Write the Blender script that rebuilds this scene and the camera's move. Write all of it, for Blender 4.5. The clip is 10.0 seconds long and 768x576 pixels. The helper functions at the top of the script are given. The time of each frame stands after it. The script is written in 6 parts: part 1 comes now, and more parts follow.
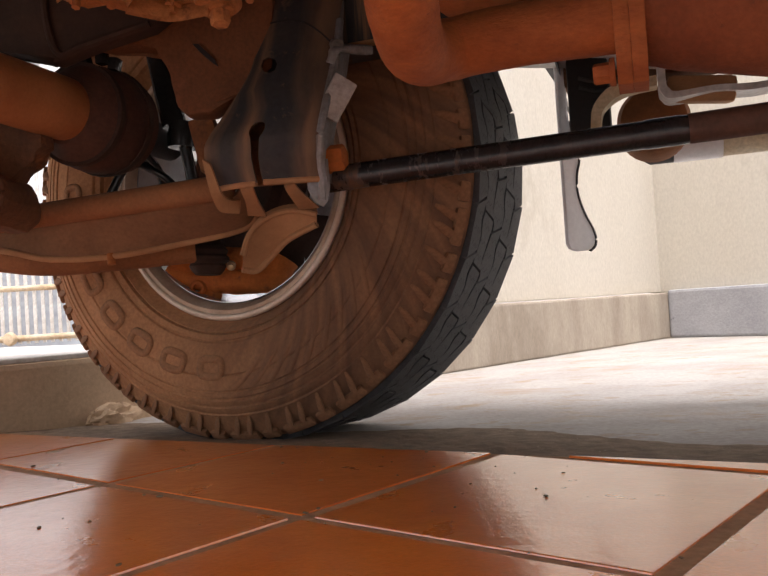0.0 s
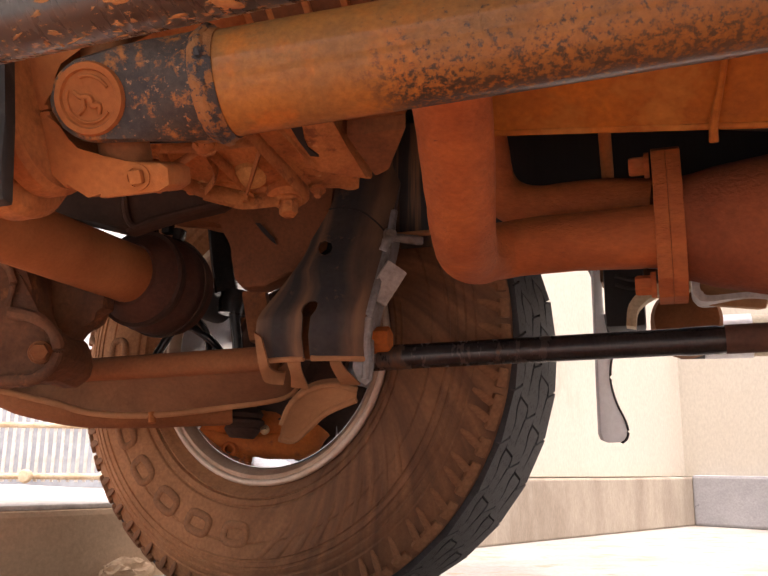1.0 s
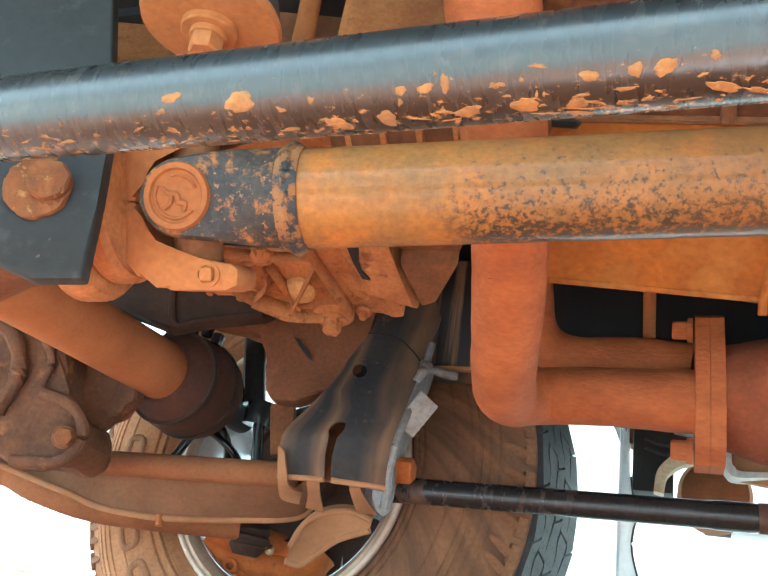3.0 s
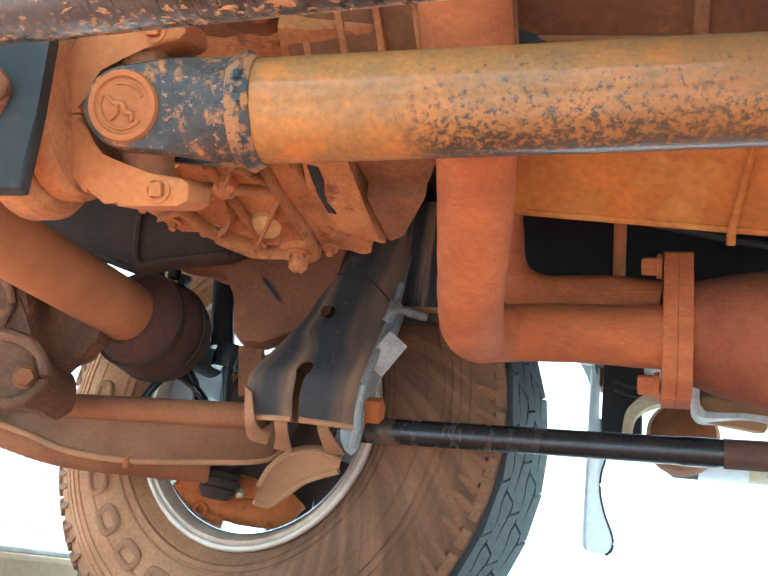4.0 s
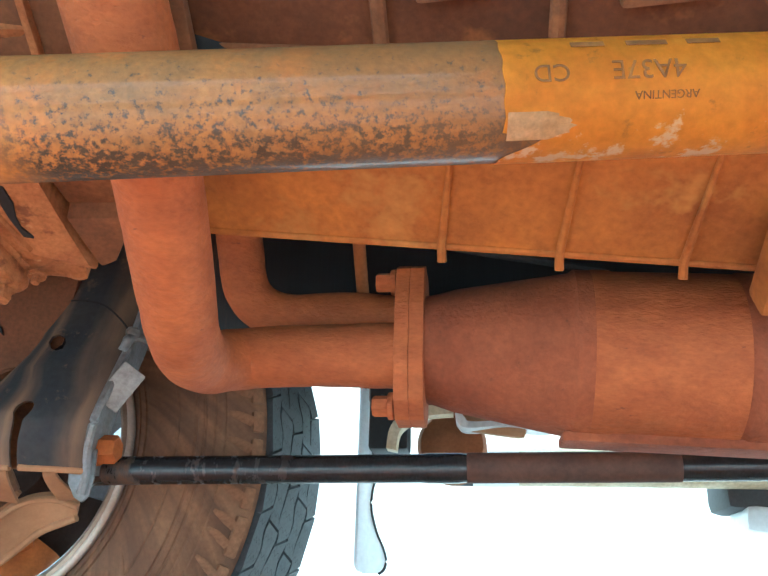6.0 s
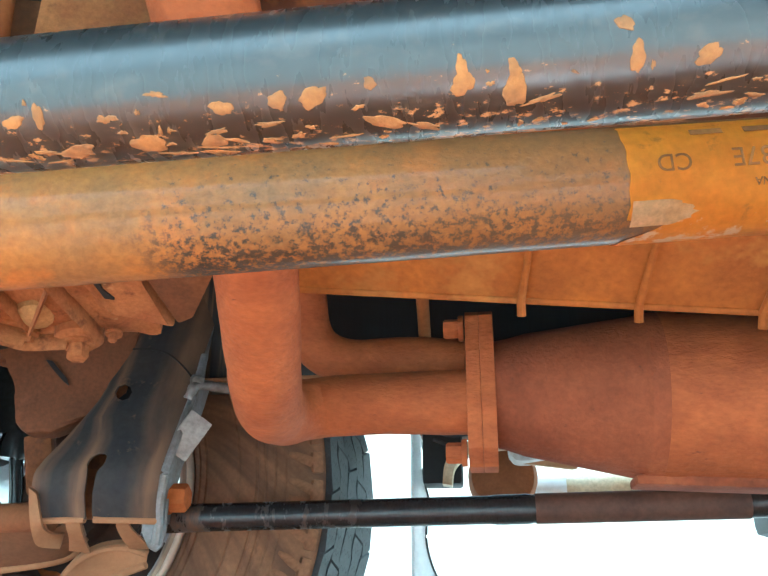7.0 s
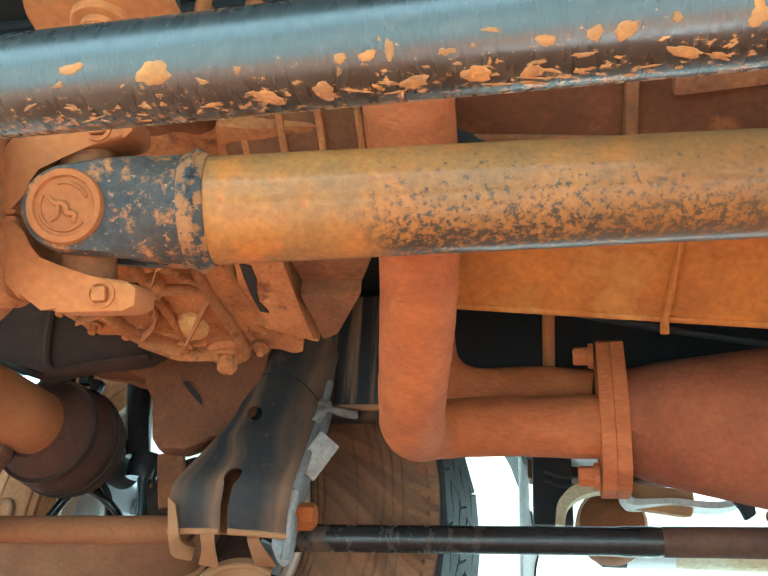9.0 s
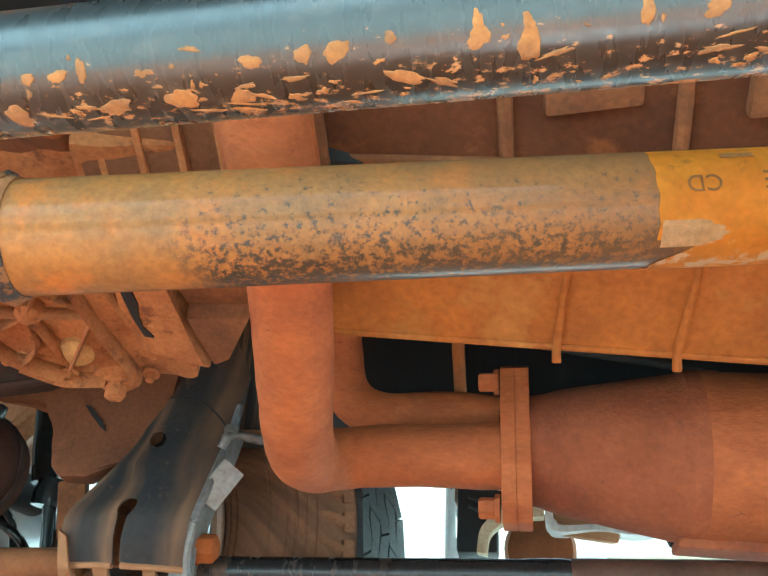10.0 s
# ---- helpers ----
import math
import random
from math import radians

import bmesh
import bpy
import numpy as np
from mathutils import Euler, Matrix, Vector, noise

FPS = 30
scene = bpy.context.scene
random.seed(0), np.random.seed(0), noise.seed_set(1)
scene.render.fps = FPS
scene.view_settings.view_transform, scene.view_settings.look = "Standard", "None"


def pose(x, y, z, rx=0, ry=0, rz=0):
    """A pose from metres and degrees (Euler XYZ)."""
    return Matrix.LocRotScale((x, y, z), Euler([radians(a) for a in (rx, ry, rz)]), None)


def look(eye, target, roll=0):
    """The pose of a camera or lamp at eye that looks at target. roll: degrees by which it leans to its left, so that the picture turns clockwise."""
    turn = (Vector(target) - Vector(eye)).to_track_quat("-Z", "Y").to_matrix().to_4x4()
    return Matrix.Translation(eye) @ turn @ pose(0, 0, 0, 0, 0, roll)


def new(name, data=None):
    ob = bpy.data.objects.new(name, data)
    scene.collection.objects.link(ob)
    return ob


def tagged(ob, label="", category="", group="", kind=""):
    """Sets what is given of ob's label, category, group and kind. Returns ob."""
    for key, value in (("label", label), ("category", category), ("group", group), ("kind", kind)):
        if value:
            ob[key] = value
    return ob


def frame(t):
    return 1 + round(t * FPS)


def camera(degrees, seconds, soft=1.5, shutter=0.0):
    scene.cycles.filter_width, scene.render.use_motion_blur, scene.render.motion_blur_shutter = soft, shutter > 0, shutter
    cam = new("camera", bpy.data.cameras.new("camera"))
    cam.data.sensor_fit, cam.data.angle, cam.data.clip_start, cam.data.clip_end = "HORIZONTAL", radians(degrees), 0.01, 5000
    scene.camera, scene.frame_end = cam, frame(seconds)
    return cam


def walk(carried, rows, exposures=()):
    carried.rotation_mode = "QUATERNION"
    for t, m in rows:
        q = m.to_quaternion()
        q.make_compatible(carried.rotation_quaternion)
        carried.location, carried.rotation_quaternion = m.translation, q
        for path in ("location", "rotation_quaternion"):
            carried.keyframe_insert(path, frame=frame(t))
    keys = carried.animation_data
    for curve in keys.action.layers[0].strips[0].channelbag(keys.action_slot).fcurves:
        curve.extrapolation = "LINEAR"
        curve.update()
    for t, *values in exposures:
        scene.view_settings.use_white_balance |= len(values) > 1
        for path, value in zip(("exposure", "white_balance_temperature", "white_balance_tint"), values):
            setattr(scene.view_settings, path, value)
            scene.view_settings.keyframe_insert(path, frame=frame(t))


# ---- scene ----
cam = camera(50.8, 10.0)
PATH = [
    (0, (0.046, -0.01, 0.172), (-0.026, 1.988, 0.224), -3.7),
    (0.5, (0.046, -0.022, 0.189), (-0.021, 1.973, 0.313), -3.4),
    (1, (0.018, -0.047, 0.206), (-0.086, 1.905, 0.632), 0.6),
    (1.5, (0.009, -0.055, 0.208), (-0.133, 1.84, 0.832), 4.5),
    (2, (0.009, -0.056, 0.216), (-0.145, 1.812, 0.915), 6.2),
    (3.3, (-0.003, -0.052, 0.187), (-0.183, 1.799, 0.922), 9.1),
    (3.5, (0.001, -0.046, 0.183), (-0.171, 1.813, 0.901), 8.9),
    (4, (0.014, -0.029, 0.178), (-0.101, 1.859, 0.827), 8.2),
    (4.5, (0.046, 0.004, 0.156), (0.021, 1.917, 0.741), 7.0),
    (5, (0.081, 0.025, 0.153), (0.176, 1.953, 0.675), 5.5),
    (5.5, (0.132, 0.025, 0.2), (0.348, 1.926, 0.783), 3.8),
    (5.7, (0.137, 0.02, 0.207), (0.397, 1.891, 0.864), 3.1),
    (6.8, (0.059, -0.013, 0.259), (0.362, 1.827, 0.982), -0.4),
    (7, (0.053, -0.008, 0.255), (0.331, 1.837, 0.974), 0.3),
    (7.2, (0.037, -0.006, 0.243), (0.291, 1.838, 0.976), 1.1),
    (7.3, (0.028, -0.004, 0.231), (0.267, 1.837, 0.979), 1.5),
    (7.5, (0.011, 0.001, 0.204), (0.225, 1.826, 0.993), 1.9),
    (8, (-0.02, -0.015, 0.204), (0.126, 1.788, 1.057), 3.5),
    (8.5, (-0.042, -0.019, 0.183), (0.057, 1.776, 1.058), 4.2),
    (9, (-0.024, -0.013, 0.185), (0.082, 1.778, 1.069), 3.9),
    (9.5, (0.015, -0.005, 0.206), (0.152, 1.778, 1.102), 3.4),
    (10, (0.064, 0.003, 0.217), (0.217, 1.777, 1.128), 3.4),
]
walk(cam, [(t, look(eye, target, roll)) for t, eye, target, roll in PATH],
     [(0, 1.25, 6600, 18), (0.6, 1.25, 6600, 18), (1.0, 1.62, 7100, 25), (1.5, 2.44, 7400, 24), (2.0, 2.82, 6300, 4), (3.5, 3.16, 4750, -16), (4.8, 3.14, 4350, -12), (5.5, 3.06, 4450, -16), (7.0, 3.08, 4500, -20), (7.5, 3.02, 4550, -24), (8, 3.14, 4600, -26), (10, 3.08, 4600, -26)])

# ---- world, sun and exposure ----
world = bpy.data.worlds.new("sky")
scene.world = world
world.use_nodes = True
wn = world.node_tree.nodes
sky = wn.new("ShaderNodeTexSky")
sky.sky_type, sky.sun_disc = "NISHITA", False
SUN_EL, SUN_AZ = radians(78), radians(150)
sky.sun_elevation, sky.sun_rotation = SUN_EL, SUN_AZ
sky.dust_density, sky.air_density, sky.ozone_density = 5.0, 1.0, 0.2
haze = wn.new("ShaderNodeHueSaturation")
haze.inputs["Saturation"].default_value = 0.05
world.node_tree.links.new(sky.outputs[0], haze.inputs["Color"])
world.node_tree.links.new(haze.outputs[0], wn["Background"].inputs[0])
wn["Background"].inputs[1].default_value = 0.15
sun_data = bpy.data.lights.new("sun", "SUN")
sun_data.energy, sun_data.angle, sun_data.color = 1.15, radians(35), (1.0, 0.97, 0.93)
sun = new("sun", sun_data)
sun.matrix_world = look((0, 0, 0), (-math.sin(SUN_AZ) * math.cos(SUN_EL), -math.cos(SUN_AZ) * math.cos(SUN_EL), -math.sin(SUN_EL)))


# ---- materials ----
def material(name, c1, c2, rough=0.85, metal=0.0, scale=14.0, grain=160.0, bump=0.25, spots=None, spot_scale=30.0, spot_cut=0.6,
             spot_soft=0.06, spot_rough=None, stretch=(1, 1, 1), coat=0.0, per_object=0.0, bias=None, second=None, second_cut=0.6, second_scale=20.0,
             grain_amount=0.35, gate=None, spot_detail=5, spot_break=0.7):
    """A surface of two blended colours with fine grain, relief and, if wanted, spots of a third colour."""
    m = bpy.data.materials.new(name)
    m.use_nodes = True
    nt = m.node_tree
    N, L = nt.nodes, nt.links
    b = N["Principled BSDF"]
    b.inputs["Metallic"].default_value = metal
    b.inputs["Coat Weight"].default_value = coat
    tc = N.new("ShaderNodeTexCoord")
    mp = N.new("ShaderNodeMapping")
    mp.inputs["Scale"].default_value = stretch
    L.new(tc.outputs["Object"], mp.inputs[0])

    def noise_node(s, detail, roughness=0.6):
        n = N.new("ShaderNodeTexNoise")
        n.inputs["Scale"].default_value, n.inputs["Detail"].default_value, n.inputs["Roughness"].default_value = s, detail, roughness
        L.new(mp.outputs[0], n.inputs["Vector"])
        return n

    def ramp(src, lo, hi):
        r = N.new("ShaderNodeMapRange")
        r.inputs["From Min"].default_value, r.inputs["From Max"].default_value = lo, hi
        L.new(src, r.inputs["Value"])
        return r.outputs[0]

    def mix(fac, a, c, mode="MIX"):
        x = N.new("ShaderNodeMix")
        x.data_type, x.blend_type = "RGBA", mode
        for sock, val in ((0, fac), (6, a), (7, c)):
            if hasattr(val, "links"):
                L.new(val, x.inputs[sock])
            else:
                x.inputs[sock].default_value = val if sock == 0 else (*val, 1)
        return x.outputs[2]

    big, fine = noise_node(scale, 6), noise_node(grain, 4)
    col = mix(ramp(big.outputs[0], 0.35, 0.65), c1, c2)
    if second:
        sn = noise_node(second_scale, 5, 0.65)
        col = mix(ramp(sn.outputs[0], second_cut, second_cut + 0.1), col, second)
    g = N.new("ShaderNodeMix")
    g.data_type, g.blend_type = "RGBA", "MULTIPLY"
    g.inputs[0].default_value = grain_amount
    L.new(col, g.inputs[6])
    cr = N.new("ShaderNodeMapRange")
    cr.inputs["From Min"].default_value, cr.inputs["From Max"].default_value, cr.inputs["To Min"].default_value, cr.inputs["To Max"].default_value = 0.3, 0.7, 0.35, 1.4
    L.new(fine.outputs[0], cr.inputs[0])
    L.new(cr.outputs[0], g.inputs[7])
    col = g.outputs[2]
    r_out = None
    if spots:
        sp = noise_node(spot_scale, spot_detail, spot_break)
        spv = sp.outputs[0]
        if bias:
            dp = N.new("ShaderNodeVectorMath")
            dp.operation = "DOT_PRODUCT"
            dp.inputs[1].default_value = bias
            L.new(tc.outputs["Object"], dp.inputs[0])
            cl = N.new("ShaderNodeClamp")
            cl.inputs["Min"].default_value, cl.inputs["Max"].default_value = -0.14, 0.14
            L.new(dp.outputs["Value"], cl.inputs[0])
            ad = N.new("ShaderNodeMath")
            L.new(spv, ad.inputs[0])
            L.new(cl.outputs[0], ad.inputs[1])
            spv = ad.outputs[0]
        s = ramp(spv, spot_cut, spot_cut + spot_soft)
        if gate:
            axis, lo, hi = gate
            sep = N.new("ShaderNodeSeparateXYZ")
            L.new(tc.outputs["Object"], sep.inputs[0])
            wob = N.new("ShaderNodeMath")
            wob.operation = "MULTIPLY_ADD"
            wob.inputs[1].default_value = abs(hi - lo) * 1.5
            L.new(big.outputs[0], wob.inputs[0])
            L.new(sep.outputs[axis], wob.inputs[2])
            gm = N.new("ShaderNodeMath")
            gm.operation = "MULTIPLY"
            shift = abs(hi - lo) * 0.75
            L.new(ramp(wob.outputs[0], lo + shift, hi + shift), gm.inputs[0])
            L.new(s, gm.inputs[1])
            s = gm.outputs[0]
        col = mix(s, col, spots)
        if spot_rough is not None:
            rr = N.new("ShaderNodeMix")
            rr.inputs[2].default_value, rr.inputs[3].default_value = rough, spot_rough
            L.new(s, rr.inputs[0])
            r_out = rr.outputs[0]
    if per_object:
        oi = N.new("ShaderNodeObjectInfo")
        hv = N.new("ShaderNodeHueSaturation")
        L.new(ramp(oi.outputs["Random"], -1.0 / per_object / 2, 1.0 / per_object / 2 + 1), hv.inputs["Value"])
        vr = N.new("ShaderNodeMapRange")
        vr.inputs["To Min"].default_value, vr.inputs["To Max"].default_value = 1 - per_object, 1 + per_object
        L.new(oi.outputs["Random"], vr.inputs[0])
        L.new(vr.outputs[0], hv.inputs["Value"])
        L.new(col, hv.inputs["Color"])
        col = hv.outputs[0]
    L.new(col, b.inputs["Base Color"])
    if r_out is not None:
        L.new(r_out, b.inputs["Roughness"])
    else:
        vr = N.new("ShaderNodeMapRange")
        vr.inputs["To Min"].default_value, vr.inputs["To Max"].default_value = max(0.02, rough - 0.12), min(1.0, rough + 0.12)
        L.new(big.outputs[0], vr.inputs[0])
        L.new(vr.outputs[0], b.inputs["Roughness"])
    add = N.new("ShaderNodeMath")
    add.operation = "MULTIPLY_ADD"
    add.inputs[1].default_value = 0.4
    L.new(fine.outputs[0], add.inputs[0])
    L.new(big.outputs[0], add.inputs[2])
    bp = N.new("ShaderNodeBump")
    bp.inputs["Strength"].default_value, bp.inputs["Distance"].default_value = bump, 0.004
    L.new(add.outputs[0], bp.inputs["Height"])
    L.new(bp.outputs[0], b.inputs["Normal"])
    return m


MUD = material("laterite_dust", (0.41, 0.158, 0.044), (0.32, 0.111, 0.032), 0.92, scale=11, grain=210, bump=0.35, grain_amount=0.25)
MUD_DARK = material("dark_laterite_dust", (0.26, 0.108, 0.038), (0.155, 0.064, 0.027), 0.92, scale=13, grain=180, bump=0.35, second=(0.13, 0.056, 0.028), second_cut=0.58, second_scale=24)
MUD_CAST = material("dusty_cast_metal", (0.46, 0.197, 0.062), (0.33, 0.122, 0.040), 0.9, scale=24, grain=240, bump=0.5, spots=(0.54, 0.33, 0.14), spot_scale=20, spot_cut=0.63, second=(0.20, 0.076, 0.028), second_cut=0.57, second_scale=34)
MUD_PANEL = material("dusty_panel", (0.46, 0.160, 0.017), (0.25, 0.076, 0.012), 0.8, scale=8, grain=150, bump=0.3, grain_amount=0.28, spots=(0.54, 0.255, 0.050), spot_scale=9, spot_cut=0.56, spot_soft=0.2, second=(0.34, 0.122, 0.020), second_cut=0.54, second_scale=9)
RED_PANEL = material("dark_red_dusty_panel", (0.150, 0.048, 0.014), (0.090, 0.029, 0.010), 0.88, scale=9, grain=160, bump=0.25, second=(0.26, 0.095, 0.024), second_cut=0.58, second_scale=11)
EXHAUST = material("dusty_exhaust_steel", (0.455, 0.138, 0.036), (0.34, 0.096, 0.028), 0.78, scale=22, grain=200, bump=0.9, grain_amount=0.25, spots=(0.20, 0.062, 0.026), spot_scale=60, spot_cut=0.66, stretch=(0.6, 1, 1.4), second=(0.33, 0.098, 0.028), second_cut=0.55, second_scale=6)
# Darker than the exhaust pipe's colour.
CONVERTER = material("dark_red_converter", (0.33, 0.098, 0.036), (0.21, 0.060, 0.025), 0.85, scale=12, grain=160, bump=1.0, grain_amount=0.25, spots=(0.15, 0.050, 0.026), spot_scale=50, spot_cut=0.66, second=(0.38, 0.125, 0.042), second_cut=0.58, second_scale=7)
DAB = material("dried_mud", (0.36, 0.165, 0.045), (0.24, 0.125, 0.052), 0.92, scale=90, grain=400, bump=0.3)
# Dust in a pale yellow that paints a sun glint on one boss.
GLINT_DUST = material("glint_yellow_dust", (0.58, 0.36, 0.13), (0.46, 0.25, 0.09), 0.85, scale=50, grain=240, bump=0.4)
RUSTY = material("rusty_bolt_steel", (0.28, 0.105, 0.028), (0.15, 0.058, 0.022), 0.9, scale=60, grain=240, bump=0.6, spots=(0.36, 0.185, 0.065), spot_scale=90, spot_cut=0.58)
CROSS = material("dark_brown_web", (0.195, 0.078, 0.032), (0.120, 0.050, 0.024), 0.9, scale=9, grain=180, bump=0.25, second=(0.20, 0.084, 0.040), second_cut=0.60, second_scale=12)
ARM = material("dusty_arm_steel", (0.30, 0.128, 0.050), (0.20, 0.083, 0.034), 0.9, scale=9, grain=200, bump=0.25, grain_amount=0.22)
WEB = material("olive_brown_dusty_web", (0.260, 0.136, 0.068), (0.170, 0.086, 0.044), 0.9, scale=8, grain=180, bump=0.25, grain_amount=0.22)
AXLE = material("smooth_axle_dust", (0.44, 0.185, 0.066), (0.31, 0.120, 0.043), 0.88, scale=7, grain=220, bump=0.2, grain_amount=0.15, second=(0.26, 0.105, 0.042), second_cut=0.6, second_scale=9)
MOUNT = material("grey_brown_casting", (0.190, 0.088, 0.042), (0.090, 0.045, 0.026), 0.9, scale=14, grain=160, bump=0.5, second=(0.25, 0.115, 0.050), second_cut=0.58, second_scale=22)
BROWN = material("brown_dusty_steel", (0.20, 0.096, 0.044), (0.115, 0.056, 0.030), 0.85, scale=12, grain=160, bump=0.3, spots=(0.075, 0.046, 0.030), spot_scale=16, spot_cut=0.54, spot_soft=0.2)
BEIGE = material("pale_dusty_steel", (0.43, 0.235, 0.115), (0.32, 0.165, 0.078), 0.85, scale=14, grain=200, bump=0.2, grain_amount=0.12)
BAR_PAINT = material("black_bar_paint", (0.016, 0.018, 0.019), (0.011, 0.012, 0.012), 0.50, scale=8, grain=220, bump=0.06, spots=(0.40, 0.215, 0.085), spot_scale=260, spot_cut=0.655, spot_soft=0.05, spot_rough=0.9, stretch=(1.3, 1.3, 0.8), coat=1.0, bias=(-5.0, -4.1, 0), second=(0.036, 0.032, 0.027), second_cut=0.56, second_scale=90)
SHAFT = material("rusty_shaft_steel", (0.40, 0.163, 0.025), (0.240, 0.126, 0.040), 0.72, coat=0.6, scale=16, grain=230, bump=0.35, spots=(0.034, 0.029, 0.024), spot_scale=220, spot_cut=0.47, spot_soft=0.12, spot_rough=0.5, bias=(-2.0, 3.6, 0.0), second=(0.43, 0.155, 0.022), second_cut=0.53, second_scale=24, gate=(2, 0.075, 0.105))
YOKE = material("blackened_yoke_steel", (0.028, 0.030, 0.034), (0.060, 0.052, 0.044), 0.6, scale=60, grain=240, bump=0.3, spots=(0.36, 0.160, 0.050), spot_scale=70, spot_cut=0.535, spot_soft=0.10, spot_rough=0.9, second=(0.40, 0.22, 0.10), second_cut=0.60, second_scale=230)
WELD = material("rusty_weld", (0.36, 0.165, 0.050), (0.26, 0.130, 0.055), 0.8, scale=30, grain=240, bump=0.5, spots=(0.030, 0.032, 0.036), spot_scale=60, spot_cut=0.50, spot_soft=0.05, spot_rough=0.5)
PLATE = material("slate_bracket_paint", (0.015, 0.017, 0.018), (0.026, 0.027, 0.027), 0.7, scale=7, grain=120, bump=0.15, spots=(0.13, 0.085, 0.055), spot_scale=70, spot_cut=0.68, spot_soft=0.04, second=(0.040, 0.040, 0.040), second_cut=0.56, second_scale=45)
RAIL = material("streaked_black_rail", (0.012, 0.014, 0.018), (0.020, 0.020, 0.022), 0.5, scale=10, grain=90, bump=0.1, spots=(0.20, 0.120, 0.066), spot_scale=11, spot_cut=0.48, spot_soft=0.12, spot_rough=0.85, stretch=(4.5, 0.6, 0.15), gate=(0, 0.09, 0.01))
DARK_STEEL = material("dark_underbody_steel", (0.010, 0.012, 0.015), (0.018, 0.018, 0.019), 0.7, scale=8, grain=120, bump=0.15)
BAR_FAR = material("dusty_black_bar", (0.018, 0.019, 0.022), (0.030, 0.027, 0.027), 0.26, scale=10, grain=160, bump=0.08, spots=(0.12, 0.070, 0.042), spot_scale=22, spot_cut=0.53, spot_soft=0.16, spot_rough=0.8, stretch=(1, 1, 2.2), gate=(2, 0.20, 0.10))
SLEEVE = material("red_brown_sleeve", (0.125, 0.060, 0.038), (0.075, 0.038, 0.027), 0.7, scale=14, grain=160, bump=0.15)
GREY_EDGE = material("bare_grey_steel", (0.28, 0.29, 0.31), (0.18, 0.16, 0.14), 0.5, metal=0.3, scale=20, grain=180, bump=0.15)
TREAD_RUBBER = material("worn_tread_rubber", (0.046, 0.051, 0.058), (0.064, 0.068, 0.073), 0.7, scale=14, grain=220, bump=0.2)
SHIELD = material("dark_brown_shield", (0.060, 0.032, 0.022), (0.030, 0.018, 0.014), 0.9, scale=12, grain=160, bump=0.2)
BOOT = material("dusty_rubber_boot", (0.088, 0.036, 0.022), (0.048, 0.021, 0.015), 0.85, scale=9, grain=170, bump=0.2)
ORANGE_CAST = material("orange_dusty_casting", (0.50, 0.150, 0.026), (0.36, 0.098, 0.020), 0.9, scale=20, grain=200, bump=0.5, grain_amount=0.25, second=(0.22, 0.070, 0.024), second_cut=0.60, second_scale=26)
RUBBER = material("black_rubber", (0.030, 0.032, 0.036), (0.050, 0.050, 0.052), 0.75, scale=9, grain=200, bump=0.2)
SIPE = material("dark_groove_rubber", (0.012, 0.012, 0.013), (0.020, 0.019, 0.019), 0.9, scale=14, grain=170, bump=0.1)
SHOULDER = material("dusty_tread_rubber", (0.33, 0.170, 0.084), (0.23, 0.115, 0.058), 0.92, scale=14, grain=170, bump=0.25)


def streaked_gloss(m, lo, hi, stretch):
    """Grime that dulls the lacquer in rings."""
    N, L = m.node_tree.nodes, m.node_tree.links
    tc, mp, nz, r = N.new("ShaderNodeTexCoord"), N.new("ShaderNodeMapping"), N.new("ShaderNodeTexNoise"), N.new("ShaderNodeMapRange")
    mp.inputs["Scale"].default_value = stretch
    nz.inputs["Detail"].default_value = 6
    nz.inputs["Scale"].default_value = 1.0
    L.new(tc.outputs["Object"], mp.inputs[0])
    L.new(mp.outputs[0], nz.inputs["Vector"])
    L.new(nz.outputs[0], r.inputs[0])
    for key, v in (("From Min", 0.35), ("From Max", 0.65), ("To Min", lo), ("To Max", hi)):
        r.inputs[key].default_value = v
    L.new(r.outputs[0], m.node_tree.nodes["Principled BSDF"].inputs["Coat Roughness"])


def rippled_coat(m, scale, strength, distance):
    """An uneven lacquer or glaze, so that what it mirrors has ragged edges."""
    N, L = m.node_tree.nodes, m.node_tree.links
    tc, nz, b = N.new("ShaderNodeTexCoord"), N.new("ShaderNodeTexNoise"), N.new("ShaderNodeBump")
    nz.inputs["Scale"].default_value, nz.inputs["Detail"].default_value, nz.inputs["Roughness"].default_value = scale, 5, 0.6
    b.inputs["Strength"].default_value, b.inputs["Distance"].default_value = strength, distance
    L.new(tc.outputs["Object"], nz.inputs["Vector"])
    L.new(nz.outputs[0], b.inputs["Height"])
    L.new(b.outputs[0], N["Principled BSDF"].inputs["Coat Normal"])


BAR_PAINT.node_tree.nodes["Principled BSDF"].inputs["Specular IOR Level"].default_value = 0.25
for glossy, rough in ((BAR_PAINT, 0.20), (SHAFT, 0.12)):
    glossy.node_tree.nodes["Principled BSDF"].inputs["Coat Roughness"].default_value = rough
    glossy.node_tree.nodes["Principled BSDF"].inputs["Coat IOR"].default_value = 1.62 if glossy is BAR_PAINT else 1.32


